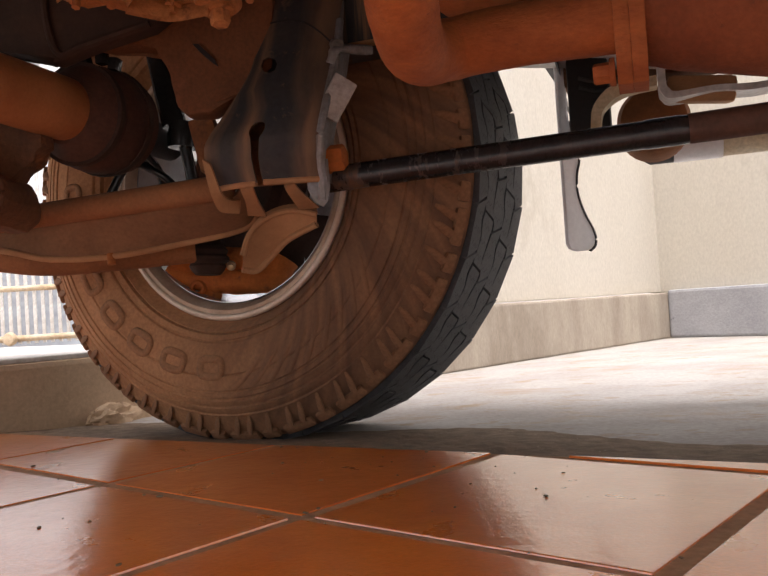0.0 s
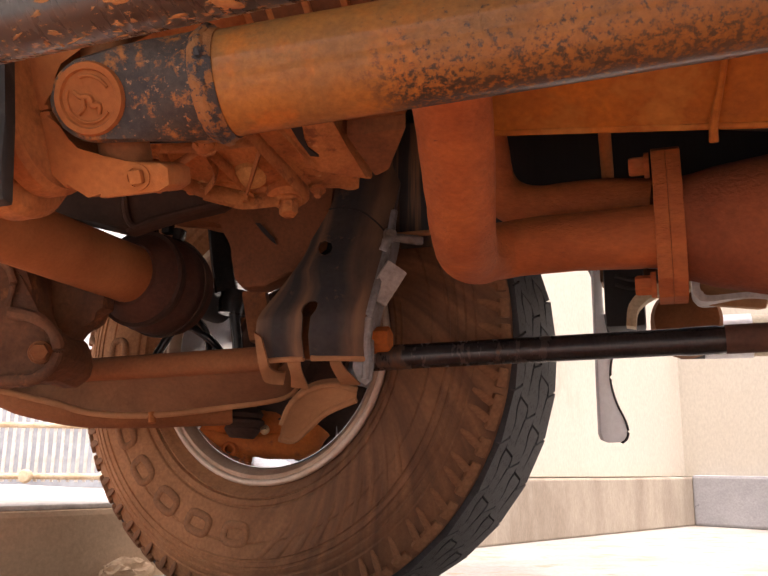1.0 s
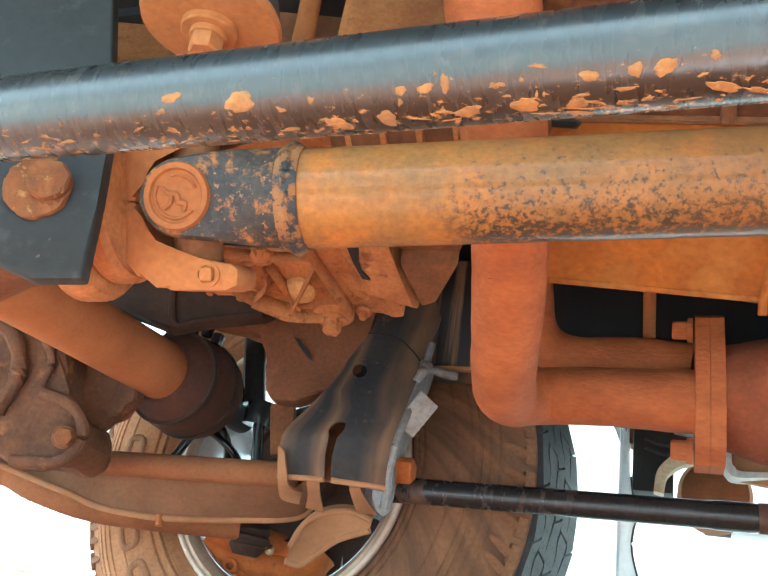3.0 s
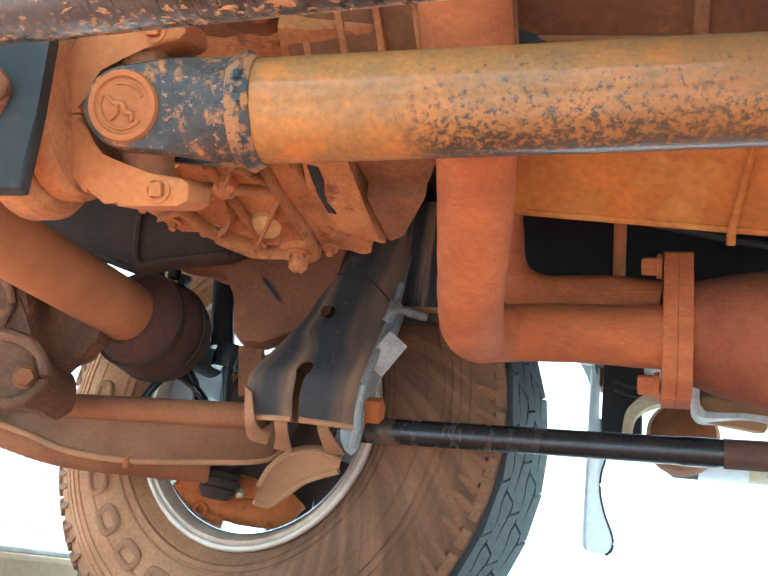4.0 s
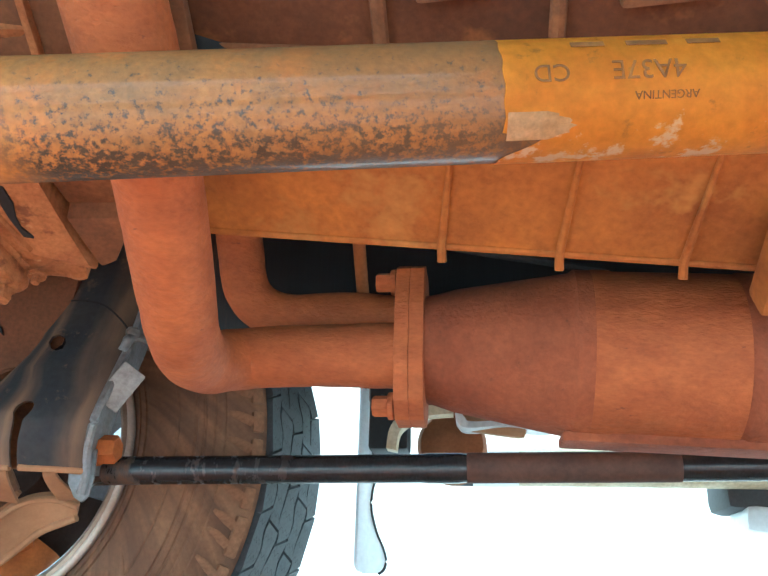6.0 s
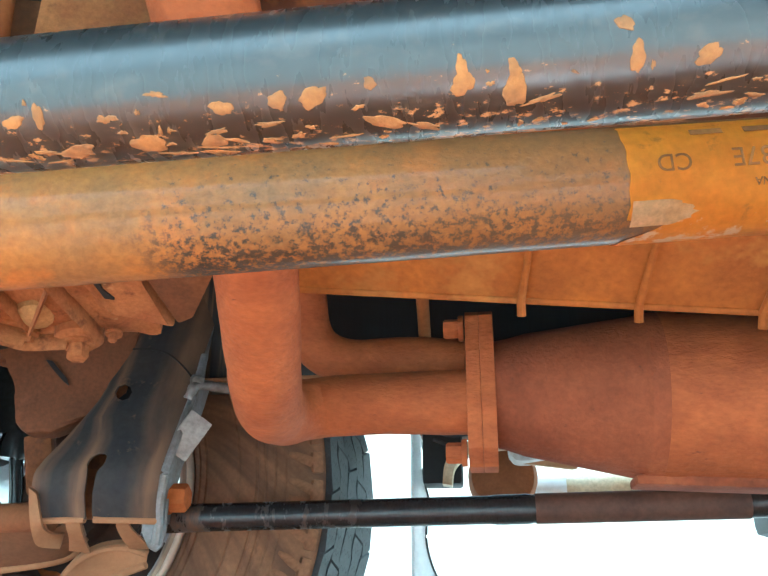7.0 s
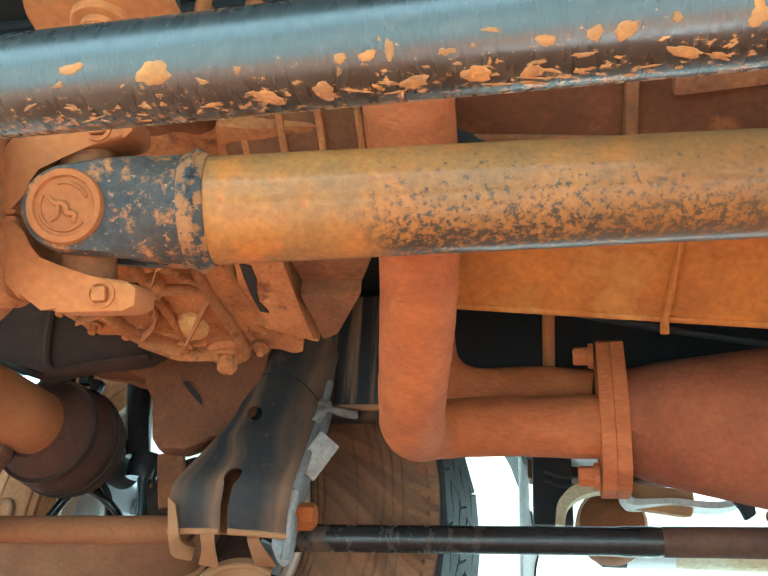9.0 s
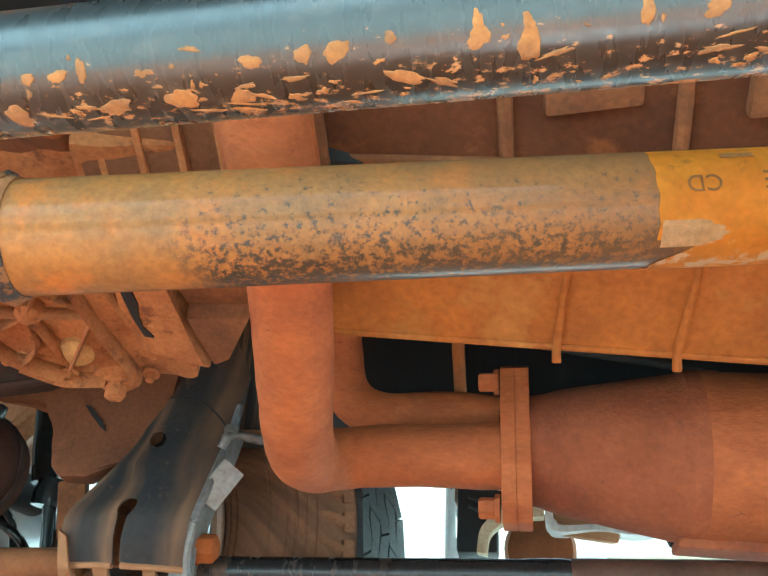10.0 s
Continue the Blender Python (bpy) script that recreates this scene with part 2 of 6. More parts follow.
def browner_end(m, z0, z1, colour, power):
    """The tube's rust turns from orange to brown along its length."""
    N, L = m.node_tree.nodes, m.node_tree.links
    b = N["Principled BSDF"]
    tc, sx, nz, add, r, mx = (N.new("ShaderNode" + k) for k in ("TexCoord", "SeparateXYZ", "TexNoise", "Math", "MapRange", "Mix"))
    mx.data_type = "RGBA"
    L.new(tc.outputs["Object"], sx.inputs[0])
    L.new(tc.outputs["Object"], nz.inputs["Vector"])
    nz.inputs["Scale"].default_value, nz.inputs["Detail"].default_value = 22, 5
    add.operation = "MULTIPLY_ADD"
    add.inputs[1].default_value = 0.35
    L.new(nz.outputs[0], add.inputs[0])
    L.new(sx.outputs["Z"], add.inputs[2])
    for key, v in (("From Min", z0 + 0.175), ("From Max", z1 + 0.175), ("To Max", power)):
        r.inputs[key].default_value = v
    L.new(add.outputs[0], r.inputs[0])
    L.new(r.outputs[0], mx.inputs[0])
    L.new(b.inputs["Base Color"].links[0].from_socket, mx.inputs[6])
    mx.inputs[7].default_value = (*colour, 1)
    L.new(mx.outputs[2], b.inputs["Base Color"])


browner_end(SHAFT, 0.08, 0.32, (0.135, 0.070, 0.026), 0.62)
streaked_gloss(BAR_PAINT, 0.24, 0.32, (60, 60, 200))
rippled_coat(BAR_PAINT, 45, 0.06, 0.001)


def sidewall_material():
    """Rubber under brown dust, with wiped streaks that fan out from the hub and painted shade over the rear half."""
    m = material("dusty_tyre_rubber", (0.49, 0.255, 0.122), (0.38, 0.188, 0.086), 0.95, scale=9, grain=170, bump=0.22)
    N, L = m.node_tree.nodes, m.node_tree.links
    b = N["Principled BSDF"]
    tc = N.new("ShaderNodeTexCoord")
    sx = N.new("ShaderNodeSeparateXYZ")
    L.new(tc.outputs["Object"], sx.inputs[0])

    def calc(op, a, c=None):
        n = N.new("ShaderNodeMath")
        n.operation = op
        for k, v in enumerate((a, c)):
            if v is None:
                continue
            if hasattr(v, "links"):
                L.new(v, n.inputs[k])
            else:
                n.inputs[k].default_value = v
        return n.outputs[0]

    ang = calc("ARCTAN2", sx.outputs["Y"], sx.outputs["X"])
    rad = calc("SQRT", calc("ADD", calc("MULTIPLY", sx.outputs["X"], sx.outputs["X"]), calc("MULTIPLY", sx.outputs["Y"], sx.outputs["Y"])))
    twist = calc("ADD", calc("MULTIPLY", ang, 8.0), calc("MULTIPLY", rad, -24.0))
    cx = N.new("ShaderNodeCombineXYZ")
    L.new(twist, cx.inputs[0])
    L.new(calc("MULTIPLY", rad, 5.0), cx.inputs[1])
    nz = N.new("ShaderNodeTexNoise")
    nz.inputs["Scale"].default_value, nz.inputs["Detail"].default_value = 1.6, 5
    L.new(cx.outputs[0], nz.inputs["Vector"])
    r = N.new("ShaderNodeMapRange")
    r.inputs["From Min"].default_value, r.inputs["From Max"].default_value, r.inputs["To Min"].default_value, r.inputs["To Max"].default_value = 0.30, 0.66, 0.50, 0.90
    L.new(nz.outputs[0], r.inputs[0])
    # Painted shade: darkens the sidewall from front to rear along local y.
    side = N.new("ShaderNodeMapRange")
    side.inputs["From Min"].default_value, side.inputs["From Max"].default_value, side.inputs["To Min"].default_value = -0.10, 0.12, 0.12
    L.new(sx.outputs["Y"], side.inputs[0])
    streaks_and_shade = calc("MULTIPLY", r.outputs[0], side.outputs[0])
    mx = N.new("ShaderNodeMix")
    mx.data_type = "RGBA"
    L.new(streaks_and_shade, mx.inputs[0])
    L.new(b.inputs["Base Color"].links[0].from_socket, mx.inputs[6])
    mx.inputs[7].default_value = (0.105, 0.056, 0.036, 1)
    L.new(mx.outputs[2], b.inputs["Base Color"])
    b2 = N.new("ShaderNodeBump")
    b2.inputs["Strength"].default_value, b2.inputs["Distance"].default_value = 0.30, 0.004
    L.new(nz.outputs[0], b2.inputs["Height"])
    L.new(b.inputs["Normal"].links[0].from_socket, b2.inputs["Normal"])
    L.new(b2.outputs[0], b.inputs["Normal"])
    return m


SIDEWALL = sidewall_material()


def bracket_material():
    """Black paint with bands of brown dust that run down the curved plate (u across it, v along it)."""
    m = material("black_bracket_paint", (0.020, 0.023, 0.030), (0.042, 0.038, 0.036), 0.74, scale=16, grain=120, bump=0.2, spots=(0.20, 0.120, 0.068), spot_scale=26, spot_cut=0.60, spot_soft=0.16)
    N, L = m.node_tree.nodes, m.node_tree.links
    b = N["Principled BSDF"]
    uv = N.new("ShaderNodeUVMap")
    uv.uv_map = "plate"
    mp = N.new("ShaderNodeMapping")
    mp.inputs["Scale"].default_value = (9, 4.0, 1)
    L.new(uv.outputs[0], mp.inputs[0])
    nz = N.new("ShaderNodeTexNoise")
    nz.inputs["Scale"].default_value, nz.inputs["Detail"].default_value = 1.0, 5
    L.new(mp.outputs[0], nz.inputs["Vector"])
    sx = N.new("ShaderNodeSeparateXYZ")
    L.new(uv.outputs[0], sx.inputs[0])
    total = None
    for centre, width, power in ((0.0, 0.17, 1.0), (0.39, 0.13, 0.85), (0.90, 0.17, 0.8)):
        d = N.new("ShaderNodeMath")
        d.operation = "SUBTRACT"
        d.inputs[1].default_value = centre
        L.new(sx.outputs["X"], d.inputs[0])
        a = N.new("ShaderNodeMath")
        a.operation = "ABSOLUTE"
        L.new(d.outputs[0], a.inputs[0])
        r = N.new("ShaderNodeMapRange")
        for key, v in (("From Min", width), ("From Max", 0.0), ("To Max", power)):
            r.inputs[key].default_value = v
        L.new(a.outputs[0], r.inputs[0])
        if total is None:
            total = r.outputs[0]
        else:
            mxn = N.new("ShaderNodeMath")
            mxn.operation = "MAXIMUM"
            L.new(total, mxn.inputs[0])
            L.new(r.outputs[0], mxn.inputs[1])
            total = mxn.outputs[0]
    streak = N.new("ShaderNodeMapRange")
    for key, v in (("From Min", 0.34), ("From Max", 0.66), ("To Min", 0.30)):
        streak.inputs[key].default_value = v
    L.new(nz.outputs[0], streak.inputs[0])
    k = N.new("ShaderNodeMath")
    k.operation = "MULTIPLY"
    L.new(total, k.inputs[0])
    L.new(streak.outputs[0], k.inputs[1])
    mx = N.new("ShaderNodeMix")
    mx.data_type = "RGBA"
    L.new(k.outputs[0], mx.inputs[0])
    L.new(b.inputs["Base Color"].links[0].from_socket, mx.inputs[6])
    mx.inputs[7].default_value = (0.25, 0.145, 0.078, 1)
    L.new(mx.outputs[2], b.inputs["Base Color"])
    return m


BLACK_PLATE = bracket_material()
RIM = material("dusty_alloy", (0.52, 0.42, 0.32), (0.36, 0.26, 0.18), 0.40, metal=0.25, scale=14, grain=160, bump=0.05, grain_amount=0.15)
LIP = material("dusty_pale_lip", (0.80, 0.72, 0.61), (0.66, 0.55, 0.43), 0.45, metal=0.2, scale=16, grain=160, bump=0.1, grain_amount=0.15)
ALLOY = material("pale_alloy", (0.68, 0.72, 0.76), (0.55, 0.58, 0.62), 0.35, metal=0.4, scale=10, grain=120, bump=0.05)
BARE_ALLOY = material("bare_alloy", (0.88, 0.90, 0.92), (0.78, 0.81, 0.84), 0.22, metal=0.6, scale=10, grain=120, bump=0.03, grain_amount=0.1)
GLOSS_BLACK = material("gloss_black_damper", (0.018, 0.022, 0.024), (0.03, 0.034, 0.036), 0.18, scale=8, grain=120, bump=0.03)
WHITE_PAINT = material("white_body_paint", (0.74, 0.75, 0.76), (0.62, 0.60, 0.57), 0.35, scale=7, grain=90, bump=0.04)
FLAP = material("pale_grey_plastic", (0.84, 0.86, 0.88), (0.76, 0.78, 0.80), 0.3, scale=8, grain=120, bump=0.05, grain_amount=0.1)
FLAP.node_tree.nodes["Principled BSDF"].inputs["Subsurface Weight"].default_value = 0.8
FLAP.node_tree.nodes["Principled BSDF"].inputs["Subsurface Scale"].default_value = 0.02
FLAP.node_tree.nodes["Principled BSDF"].inputs["Subsurface Radius"].default_value = (1, 1, 1)
CREAM = material("cream_step_paint", (0.62, 0.54, 0.38), (0.50, 0.38, 0.22), 0.6, scale=12, grain=150, bump=0.1)
STICKER = material("orange_paper_label", (0.82, 0.36, 0.022), (0.70, 0.26, 0.015), 0.7, scale=22, grain=160, bump=0.15, grain_amount=0.2, spots=(0.80, 0.57, 0.30), spot_scale=34, spot_cut=0.69, spot_soft=0.06, bias=(0, 4.0, 0), second=(0.45, 0.19, 0.03), second_cut=0.62, second_scale=60)
PEELED = material("peeled_label_paper", (0.72, 0.50, 0.27), (0.62, 0.38, 0.17), 0.85, scale=40, grain=240, bump=0.2, spots=(0.20, 0.09, 0.03), spot_scale=120, spot_cut=0.66)
INK = material("faded_label_ink", (0.17, 0.075, 0.020), (0.30, 0.135, 0.028), 0.8, scale=60, grain=200, bump=0.05)
PALE_TAG = material("pale_grey_tag", (0.42, 0.41, 0.39), (0.33, 0.30, 0.27), 0.7, scale=30, grain=200, bump=0.1)
BRASS = material("brass_nipple", (0.55, 0.42, 0.22), (0.6, 0.5, 0.35), 0.4, metal=0.8, scale=40, grain=200, bump=0.05)

TILE = material("glazed_terracotta", (0.92, 0.235, 0.018), (0.78, 0.175, 0.013), 0.30, scale=9, grain=260, bump=0.17, per_object=0.10, coat=1.0, grain_amount=0.15)
TILE.node_tree.nodes["Principled BSDF"].inputs["Coat IOR"].default_value = 2.3
TILE.node_tree.nodes["Principled BSDF"].inputs["IOR"].default_value = 1.5
TILE.node_tree.nodes["Principled BSDF"].inputs["Coat Roughness"].default_value = 0.07
rippled_coat(TILE, 55, 0.5, 0.0016)
GROUT = material("old_grout", (0.50, 0.270, 0.140), (0.36, 0.190, 0.095), 0.95, scale=16, grain=120, bump=0.8, second=(0.38, 0.22, 0.12), second_cut=0.56, second_scale=30)
SOIL = material("brown_grit", (0.26, 0.185, 0.12), (0.15, 0.105, 0.070), 0.98, scale=40, grain=300, bump=0.9, spots=(0.36, 0.28, 0.20), spot_scale=160, spot_cut=0.6)
CONCRETE = material("yard_concrete", (0.41, 0.392, 0.365), (0.32, 0.294, 0.268), 0.95, scale=2.5, grain=110, bump=0.8, spots=(0.32, 0.255, 0.19), spot_scale=4, spot_cut=0.54, spot_soft=0.14, stretch=(1, 1.6, 1), grain_amount=0.3, second=(0.33, 0.26, 0.185), second_cut=0.57, second_scale=11)
WALL = material("cream_wall_paint", (0.63, 0.595, 0.515), (0.595, 0.555, 0.47), 0.9, scale=1.2, grain=130, bump=0.35, grain_amount=0.15, spots=(0.46, 0.415, 0.335), spot_scale=3.6, spot_cut=0.57, spot_soft=0.2, stretch=(1, 1, 0.5))
WALL_WHITE = material("white_wall_paint", (0.76, 0.76, 0.75), (0.70, 0.70, 0.69), 0.9, scale=1.2, grain=160, bump=0.15, grain_amount=0.1)
PLINTH = material("stained_cement_plinth", (0.44, 0.385, 0.31), (0.30, 0.25, 0.195), 0.95, scale=5, grain=120, bump=0.5, stretch=(1.5, 1.5, 0.5), grain_amount=0.2)
PLINTH_BLUE = material("blue_grey_cement", (0.44, 0.445, 0.46), (0.33, 0.335, 0.35), 0.9, scale=5, grain=120, bump=0.5, grain_amount=0.2, spots=(0.10, 0.10, 0.11), spot_scale=7, spot_cut=0.66, spot_soft=0.03)
KERB = material("brown_cement_kerb", (0.66, 0.49, 0.33), (0.53, 0.38, 0.25), 0.95, scale=4, grain=120, bump=0.5, grain_amount=0.2)
KERB_TOP = material("white_kerb_paint", (0.68, 0.66, 0.62), (0.52, 0.48, 0.43), 0.85, scale=6, grain=60, bump=0.3)
STREET_WALL = material("pale_blue_grey_wall", (0.34, 0.37, 0.40), (0.28, 0.30, 0.32), 0.9, scale=1.2, grain=14, bump=0.3)
FENCE_WHITE = material("white_fence_paint", (0.74, 0.74, 0.72), (0.60, 0.58, 0.54), 0.5, scale=12, grain=90, bump=0.1)
FENCE_RUST = material("rust_stained_rail_paint", (0.60, 0.50, 0.36), (0.42, 0.28, 0.15), 0.7, scale=14, grain=90, bump=0.2)


# ---- mesh helpers ----
def part(name, bm, mat, parent=None, label="", m=None, smooth=True):
    """One bmesh becomes one mesh object, under a thing or a part."""
    me = bpy.data.meshes.new(name)
    bmesh.ops.recalc_face_normals(bm, faces=bm.faces)
    bm.to_mesh(me)
    bm.free()
    me.materials.append(mat)
    if smooth:
        for p in me.polygons:
            p.use_smooth = True
        me.set_sharp_from_angle(angle=radians(38))
    ob = new(name, me)
    if m is not None:
        ob.matrix_basis = m
    adopt(ob, parent)
    return tagged(ob, label) if label else ob


def adopt(ob, parent):
    if parent is not None:
        ob.parent = parent
        ob.matrix_parent_inverse = (parent.matrix_basis if parent.parent is None else parent.parent.matrix_basis @ parent.matrix_parent_inverse @ parent.matrix_basis).inverted()


def frame_of(origin, zdir, xhint=(1, 0, 0)):
    """A pose at origin whose z runs along zdir and whose x leans to xhint."""
    z = Vector(zdir).normalized()
    x = Vector(xhint)
    x = (x - z * x.dot(z)).normalized()
    y = z.cross(x)
    return Matrix(((x.x, y.x, z.x, origin[0]), (x.y, y.y, z.y, origin[1]), (x.z, y.z, z.z, origin[2]), (0, 0, 0, 1)))


def smooth_path(points, n=10):
    """A Catmull-Rom curve through the points."""
    p = [Vector(v) for v in points]
    p = [p[0] * 2 - p[1]] + p + [p[-1] * 2 - p[-2]]
    out = []
    for i in range(1, len(p) - 2):
        for k in range(n):
            t = k / n
            out.append(0.5 * ((2 * p[i]) + (p[i + 1] - p[i - 1]) * t + (2 * p[i - 1] - 5 * p[i] + 4 * p[i + 1] - p[i + 2]) * t * t + (3 * p[i] - p[i - 1] - 3 * p[i + 1] + p[i + 2]) * t ** 3))
    return out + [p[-2]]


def sweep(bm, points, radius, seg=20, flat=1.0, up=(0, 0, 1), lump=0.0):
    """A closed tube along the points; radius is a number or one for each point; flat squeezes it along up."""
    pts = [Vector(v) for v in points]
    rings = []
    for i, p in enumerate(pts):
        t = (pts[min(i + 1, len(pts) - 1)] - pts[max(i - 1, 0)]).normalized()
        u = Vector(up)
        u = (u - t * u.dot(t)).normalized()
        s = t.cross(u)
        r = radius[i] if isinstance(radius, (list, tuple)) else radius
        ring = []
        for k in range(seg):
            a = 2 * math.pi * k / seg
            q = p + (s * math.cos(a) + u * math.sin(a) * flat) * r
            if lump:
                q += (q - p).normalized() * lump * noise.noise(q * 40)
            ring.append(bm.verts.new(q))
        rings.append(ring)
    for a, b in zip(rings, rings[1:]):
        for k in range(seg):
            bm.faces.new((a[k], a[(k + 1) % seg], b[(k + 1) % seg], b[k]))
    bm.faces.new(rings[0][::-1])
    bm.faces.new(rings[-1])
    return bm


def lathe(bm, profile, m, seg=32, closed=False):
    """Turns (radius, height) pairs about the z axis of m."""
    rings = []
    for r, h in profile:
        if r < 1e-6:
            rings.append([bm.verts.new(m @ Vector((0, 0, h)))])
        else:
            rings.append([bm.verts.new(m @ Vector((r * math.cos(2 * math.pi * k / seg), r * math.sin(2 * math.pi * k / seg), h))) for k in range(seg)])
    pairs = list(zip(rings, rings[1:])) + ([(rings[-1], rings[0])] if closed else [])
    for a, b in pairs:
        for k in range(seg):
            k2 = (k + 1) % seg
            if len(a) == 1:
                bm.faces.new((a[0], b[k2], b[k]))
            elif len(b) == 1:
                bm.faces.new((a[k], a[k2], b[0]))
            else:
                bm.faces.new((a[k], a[k2], b[k2], b[k]))
    return bm


def bevelled(bm, verts, amount, segments=2):
    if amount > 0:
        edges = {e for v in verts for e in v.link_edges}
        bmesh.ops.bevel(bm, geom=list(edges), offset=amount, segments=segments, affect="EDGES", clamp_overlap=True, profile=0.6)


def box(bm, m, sx, sy, sz, bevel=0.003):
    """A box of that size centred on m."""
    made = bmesh.ops.create_cube(bm, size=1, matrix=m @ Matrix.Diagonal((sx, sy, sz, 1)))
    bevelled(bm, made["verts"], bevel)
    return bm


def prism(bm, outline, m, depth, bevel=0.002):
    """An outline in the xy plane of m, drawn out along its z by depth."""
    low = [bm.verts.new(m @ Vector((x, y, 0))) for x, y in outline]
    high = [bm.verts.new(m @ Vector((x, y, depth))) for x, y in outline]
    bm.faces.new(low[::-1])
    bm.faces.new(high)
    for k in range(len(low)):
        k2 = (k + 1) % len(low)
        bm.faces.new((low[k], low[k2], high[k2], high[k]))
    bevelled(bm, low + high, bevel)
    return bm


def strip(bm, edge_a, edge_b, thick, direction):
    """A plate with thickness between two curves of equal point count."""
    off = Vector(direction).normalized() * thick
    rows = [[bm.verts.new(Vector(a).lerp(Vector(b), k / 4) + o) for k in range(5)] for o in (Vector(), off) for a, b in zip(edge_a, edge_b)]
    n = len(edge_a)
    top, bot = rows[:n], rows[n:]
    for g in (top, bot):
        for a, b in zip(g, g[1:]):
            for k in range(4):
                bm.faces.new((a[k], a[k + 1], b[k + 1], b[k]))
    for a, b, c, d in zip(top, top[1:], bot, bot[1:]):
        bm.faces.new((a[0], b[0], d[0], c[0]))
        bm.faces.new((a[4], b[4], d[4], c[4]))
    for g, h in ((top[0], bot[0]), (top[-1], bot[-1])):
        for k in range(4):
            bm.faces.new((g[k], g[k + 1], h[k + 1], h[k]))
    return bm


def roughen(bm, cuts, amount, scale=30):
    """Cuts the faces smaller and pushes the points about, for a lumpy cast or beaten surface."""
    bmesh.ops.triangulate(bm, faces=bm.faces[:])
    bmesh.ops.subdivide_edges(bm, edges=bm.edges[:], cuts=cuts, use_grid_fill=True)
    for v in bm.verts:
        v.co += noise.noise_vector(v.co * scale) * amount + noise.noise_vector(v.co * scale * 3) * amount * 0.4
    return bm


def bolt(bm, m, r, h, washer=1.45):
    """A hexagon bolt head with a washer, standing on m's xy plane."""
    lathe(bm, [(0, 0), (r * washer, 0), (r * washer, h * 0.2), (r * washer * 0.94, h * 0.26), (0, h * 0.26)], m, 20)
    start = len(bm.verts)
    lathe(bm, [(0, h * 0.2), (r, h * 0.2), (r, h * 0.9), (r * 0.86, h), (0, h)], m, 6)
    return bm


def xz(points):
    return [(x, z) for x, z in points]


FACE_Y = Matrix(((1, 0, 0, 0), (0, 0, 1, 0), (0, 1, 0, 0), (0, 0, 0, 1)))  # outline (x, z), depth along y


def plane_y(y):
    return Matrix.Translation((0, y, 0)) @ FACE_Y


HEAD = radians(-16)                                  # the truck's rear points along REAR
REAR = Vector((math.cos(HEAD), math.sin(HEAD), 0))
OUT = Vector((-math.sin(HEAD), math.cos(HEAD), 0))   # towards its far side
GROUND = -0.03


# ---- ground, tiled floor, walls ----
def tagged_structure(ob, label, category):
    return tagged(ob, label, category, kind="structure")


bm = bmesh.new()
n = 40
ring_r = [0.0, 1.5, 3, 6, 15, 60, 300, 1500]
lathe(bm, [(r, 0) for r in ring_r], Matrix.Translation((0.3, 1.5, GROUND)), 40)
ground = tagged_structure(part("ground", bm, CONCRETE, smooth=False), "pale worn concrete yard around the parked truck", "ground")

GRID = radians(-38.5)
U, W = Vector((math.cos(GRID), math.sin(GRID))), Vector((-math.sin(GRID), math.cos(GRID)))
PITCH = 0.312
ORIGIN = Vector((-0.062, 0.680))
EDGE_P, EDGE_D = Vector((-0.154, 1.076)), Vector((0.874, -0.486)).normalized()   # where the tiles end
EDGE_N = Vector((-EDGE_D.y, EDGE_D.x))
PORCH = 1.08                                         # width of the tiled strip


def clip(poly, p, nrm):
    out = []
    for a, b in zip(poly, poly[1:] + poly[:1]):
        da, db = (a - p).dot(nrm), (b - p).dot(nrm)
        if da <= 0:
            out.append(a)
        if da * db < 0:
            out.append(a.lerp(b, da / (da - db)))
    return out


slab = clip([Vector(v) for v in ((-9, -9), (9, -9), (9, 9), (-9, 9))], EDGE_P + EDGE_N * 0.006, EDGE_N)
slab = clip(slab, EDGE_P - EDGE_N * (PORCH + 0.006), -EDGE_N)
bm = bmesh.new()
prism(bm, [(v.x, v.y) for v in slab], Matrix.Translation((0, 0, GROUND - 0.1)), 0.1 - GROUND - 0.0018, 0.002)
floor = tagged_structure(part("floor", bm, GROUT, smooth=False), "terracotta tiled porch floor with brown grout joints", "floor")

# soil washed against the tiles; its brown also paints the truck's shadow edge
bm = bmesh.new()
rows = []
for i in range(150):
    along_edge = -1.0 + 0.02 * i
    row = []
    for j in range(9):
        out = 0.004 + (0.36 + 0.10 * noise.noise(Vector((along_edge * 3, 0, 0)))) * j / 8
        fall = (1 - j / 8) ** 1.4
        p = EDGE_P + EDGE_D * along_edge + EDGE_N * out
        z = GROUND - 0.002 + 0.024 * fall + (0.005 * noise.noise(Vector((p.x * 40, p.y * 40, 0))) + 0.003 * noise.noise(Vector((p.x * 130, p.y * 130, 0)))) * min(1, fall * 2)
        row.append(bm.verts.new((p.x, p.y, z)))
    rows.append(row)
for a, b in zip(rows, rows[1:]):
    for j in range(8):
        bm.faces.new((a[j], a[j + 1], b[j + 1], b[j]))
tagged_structure(part("soil_edge", bm, SOIL), "gritty brown soil along the tiles, also painting the truck's shadow edge", "soil")

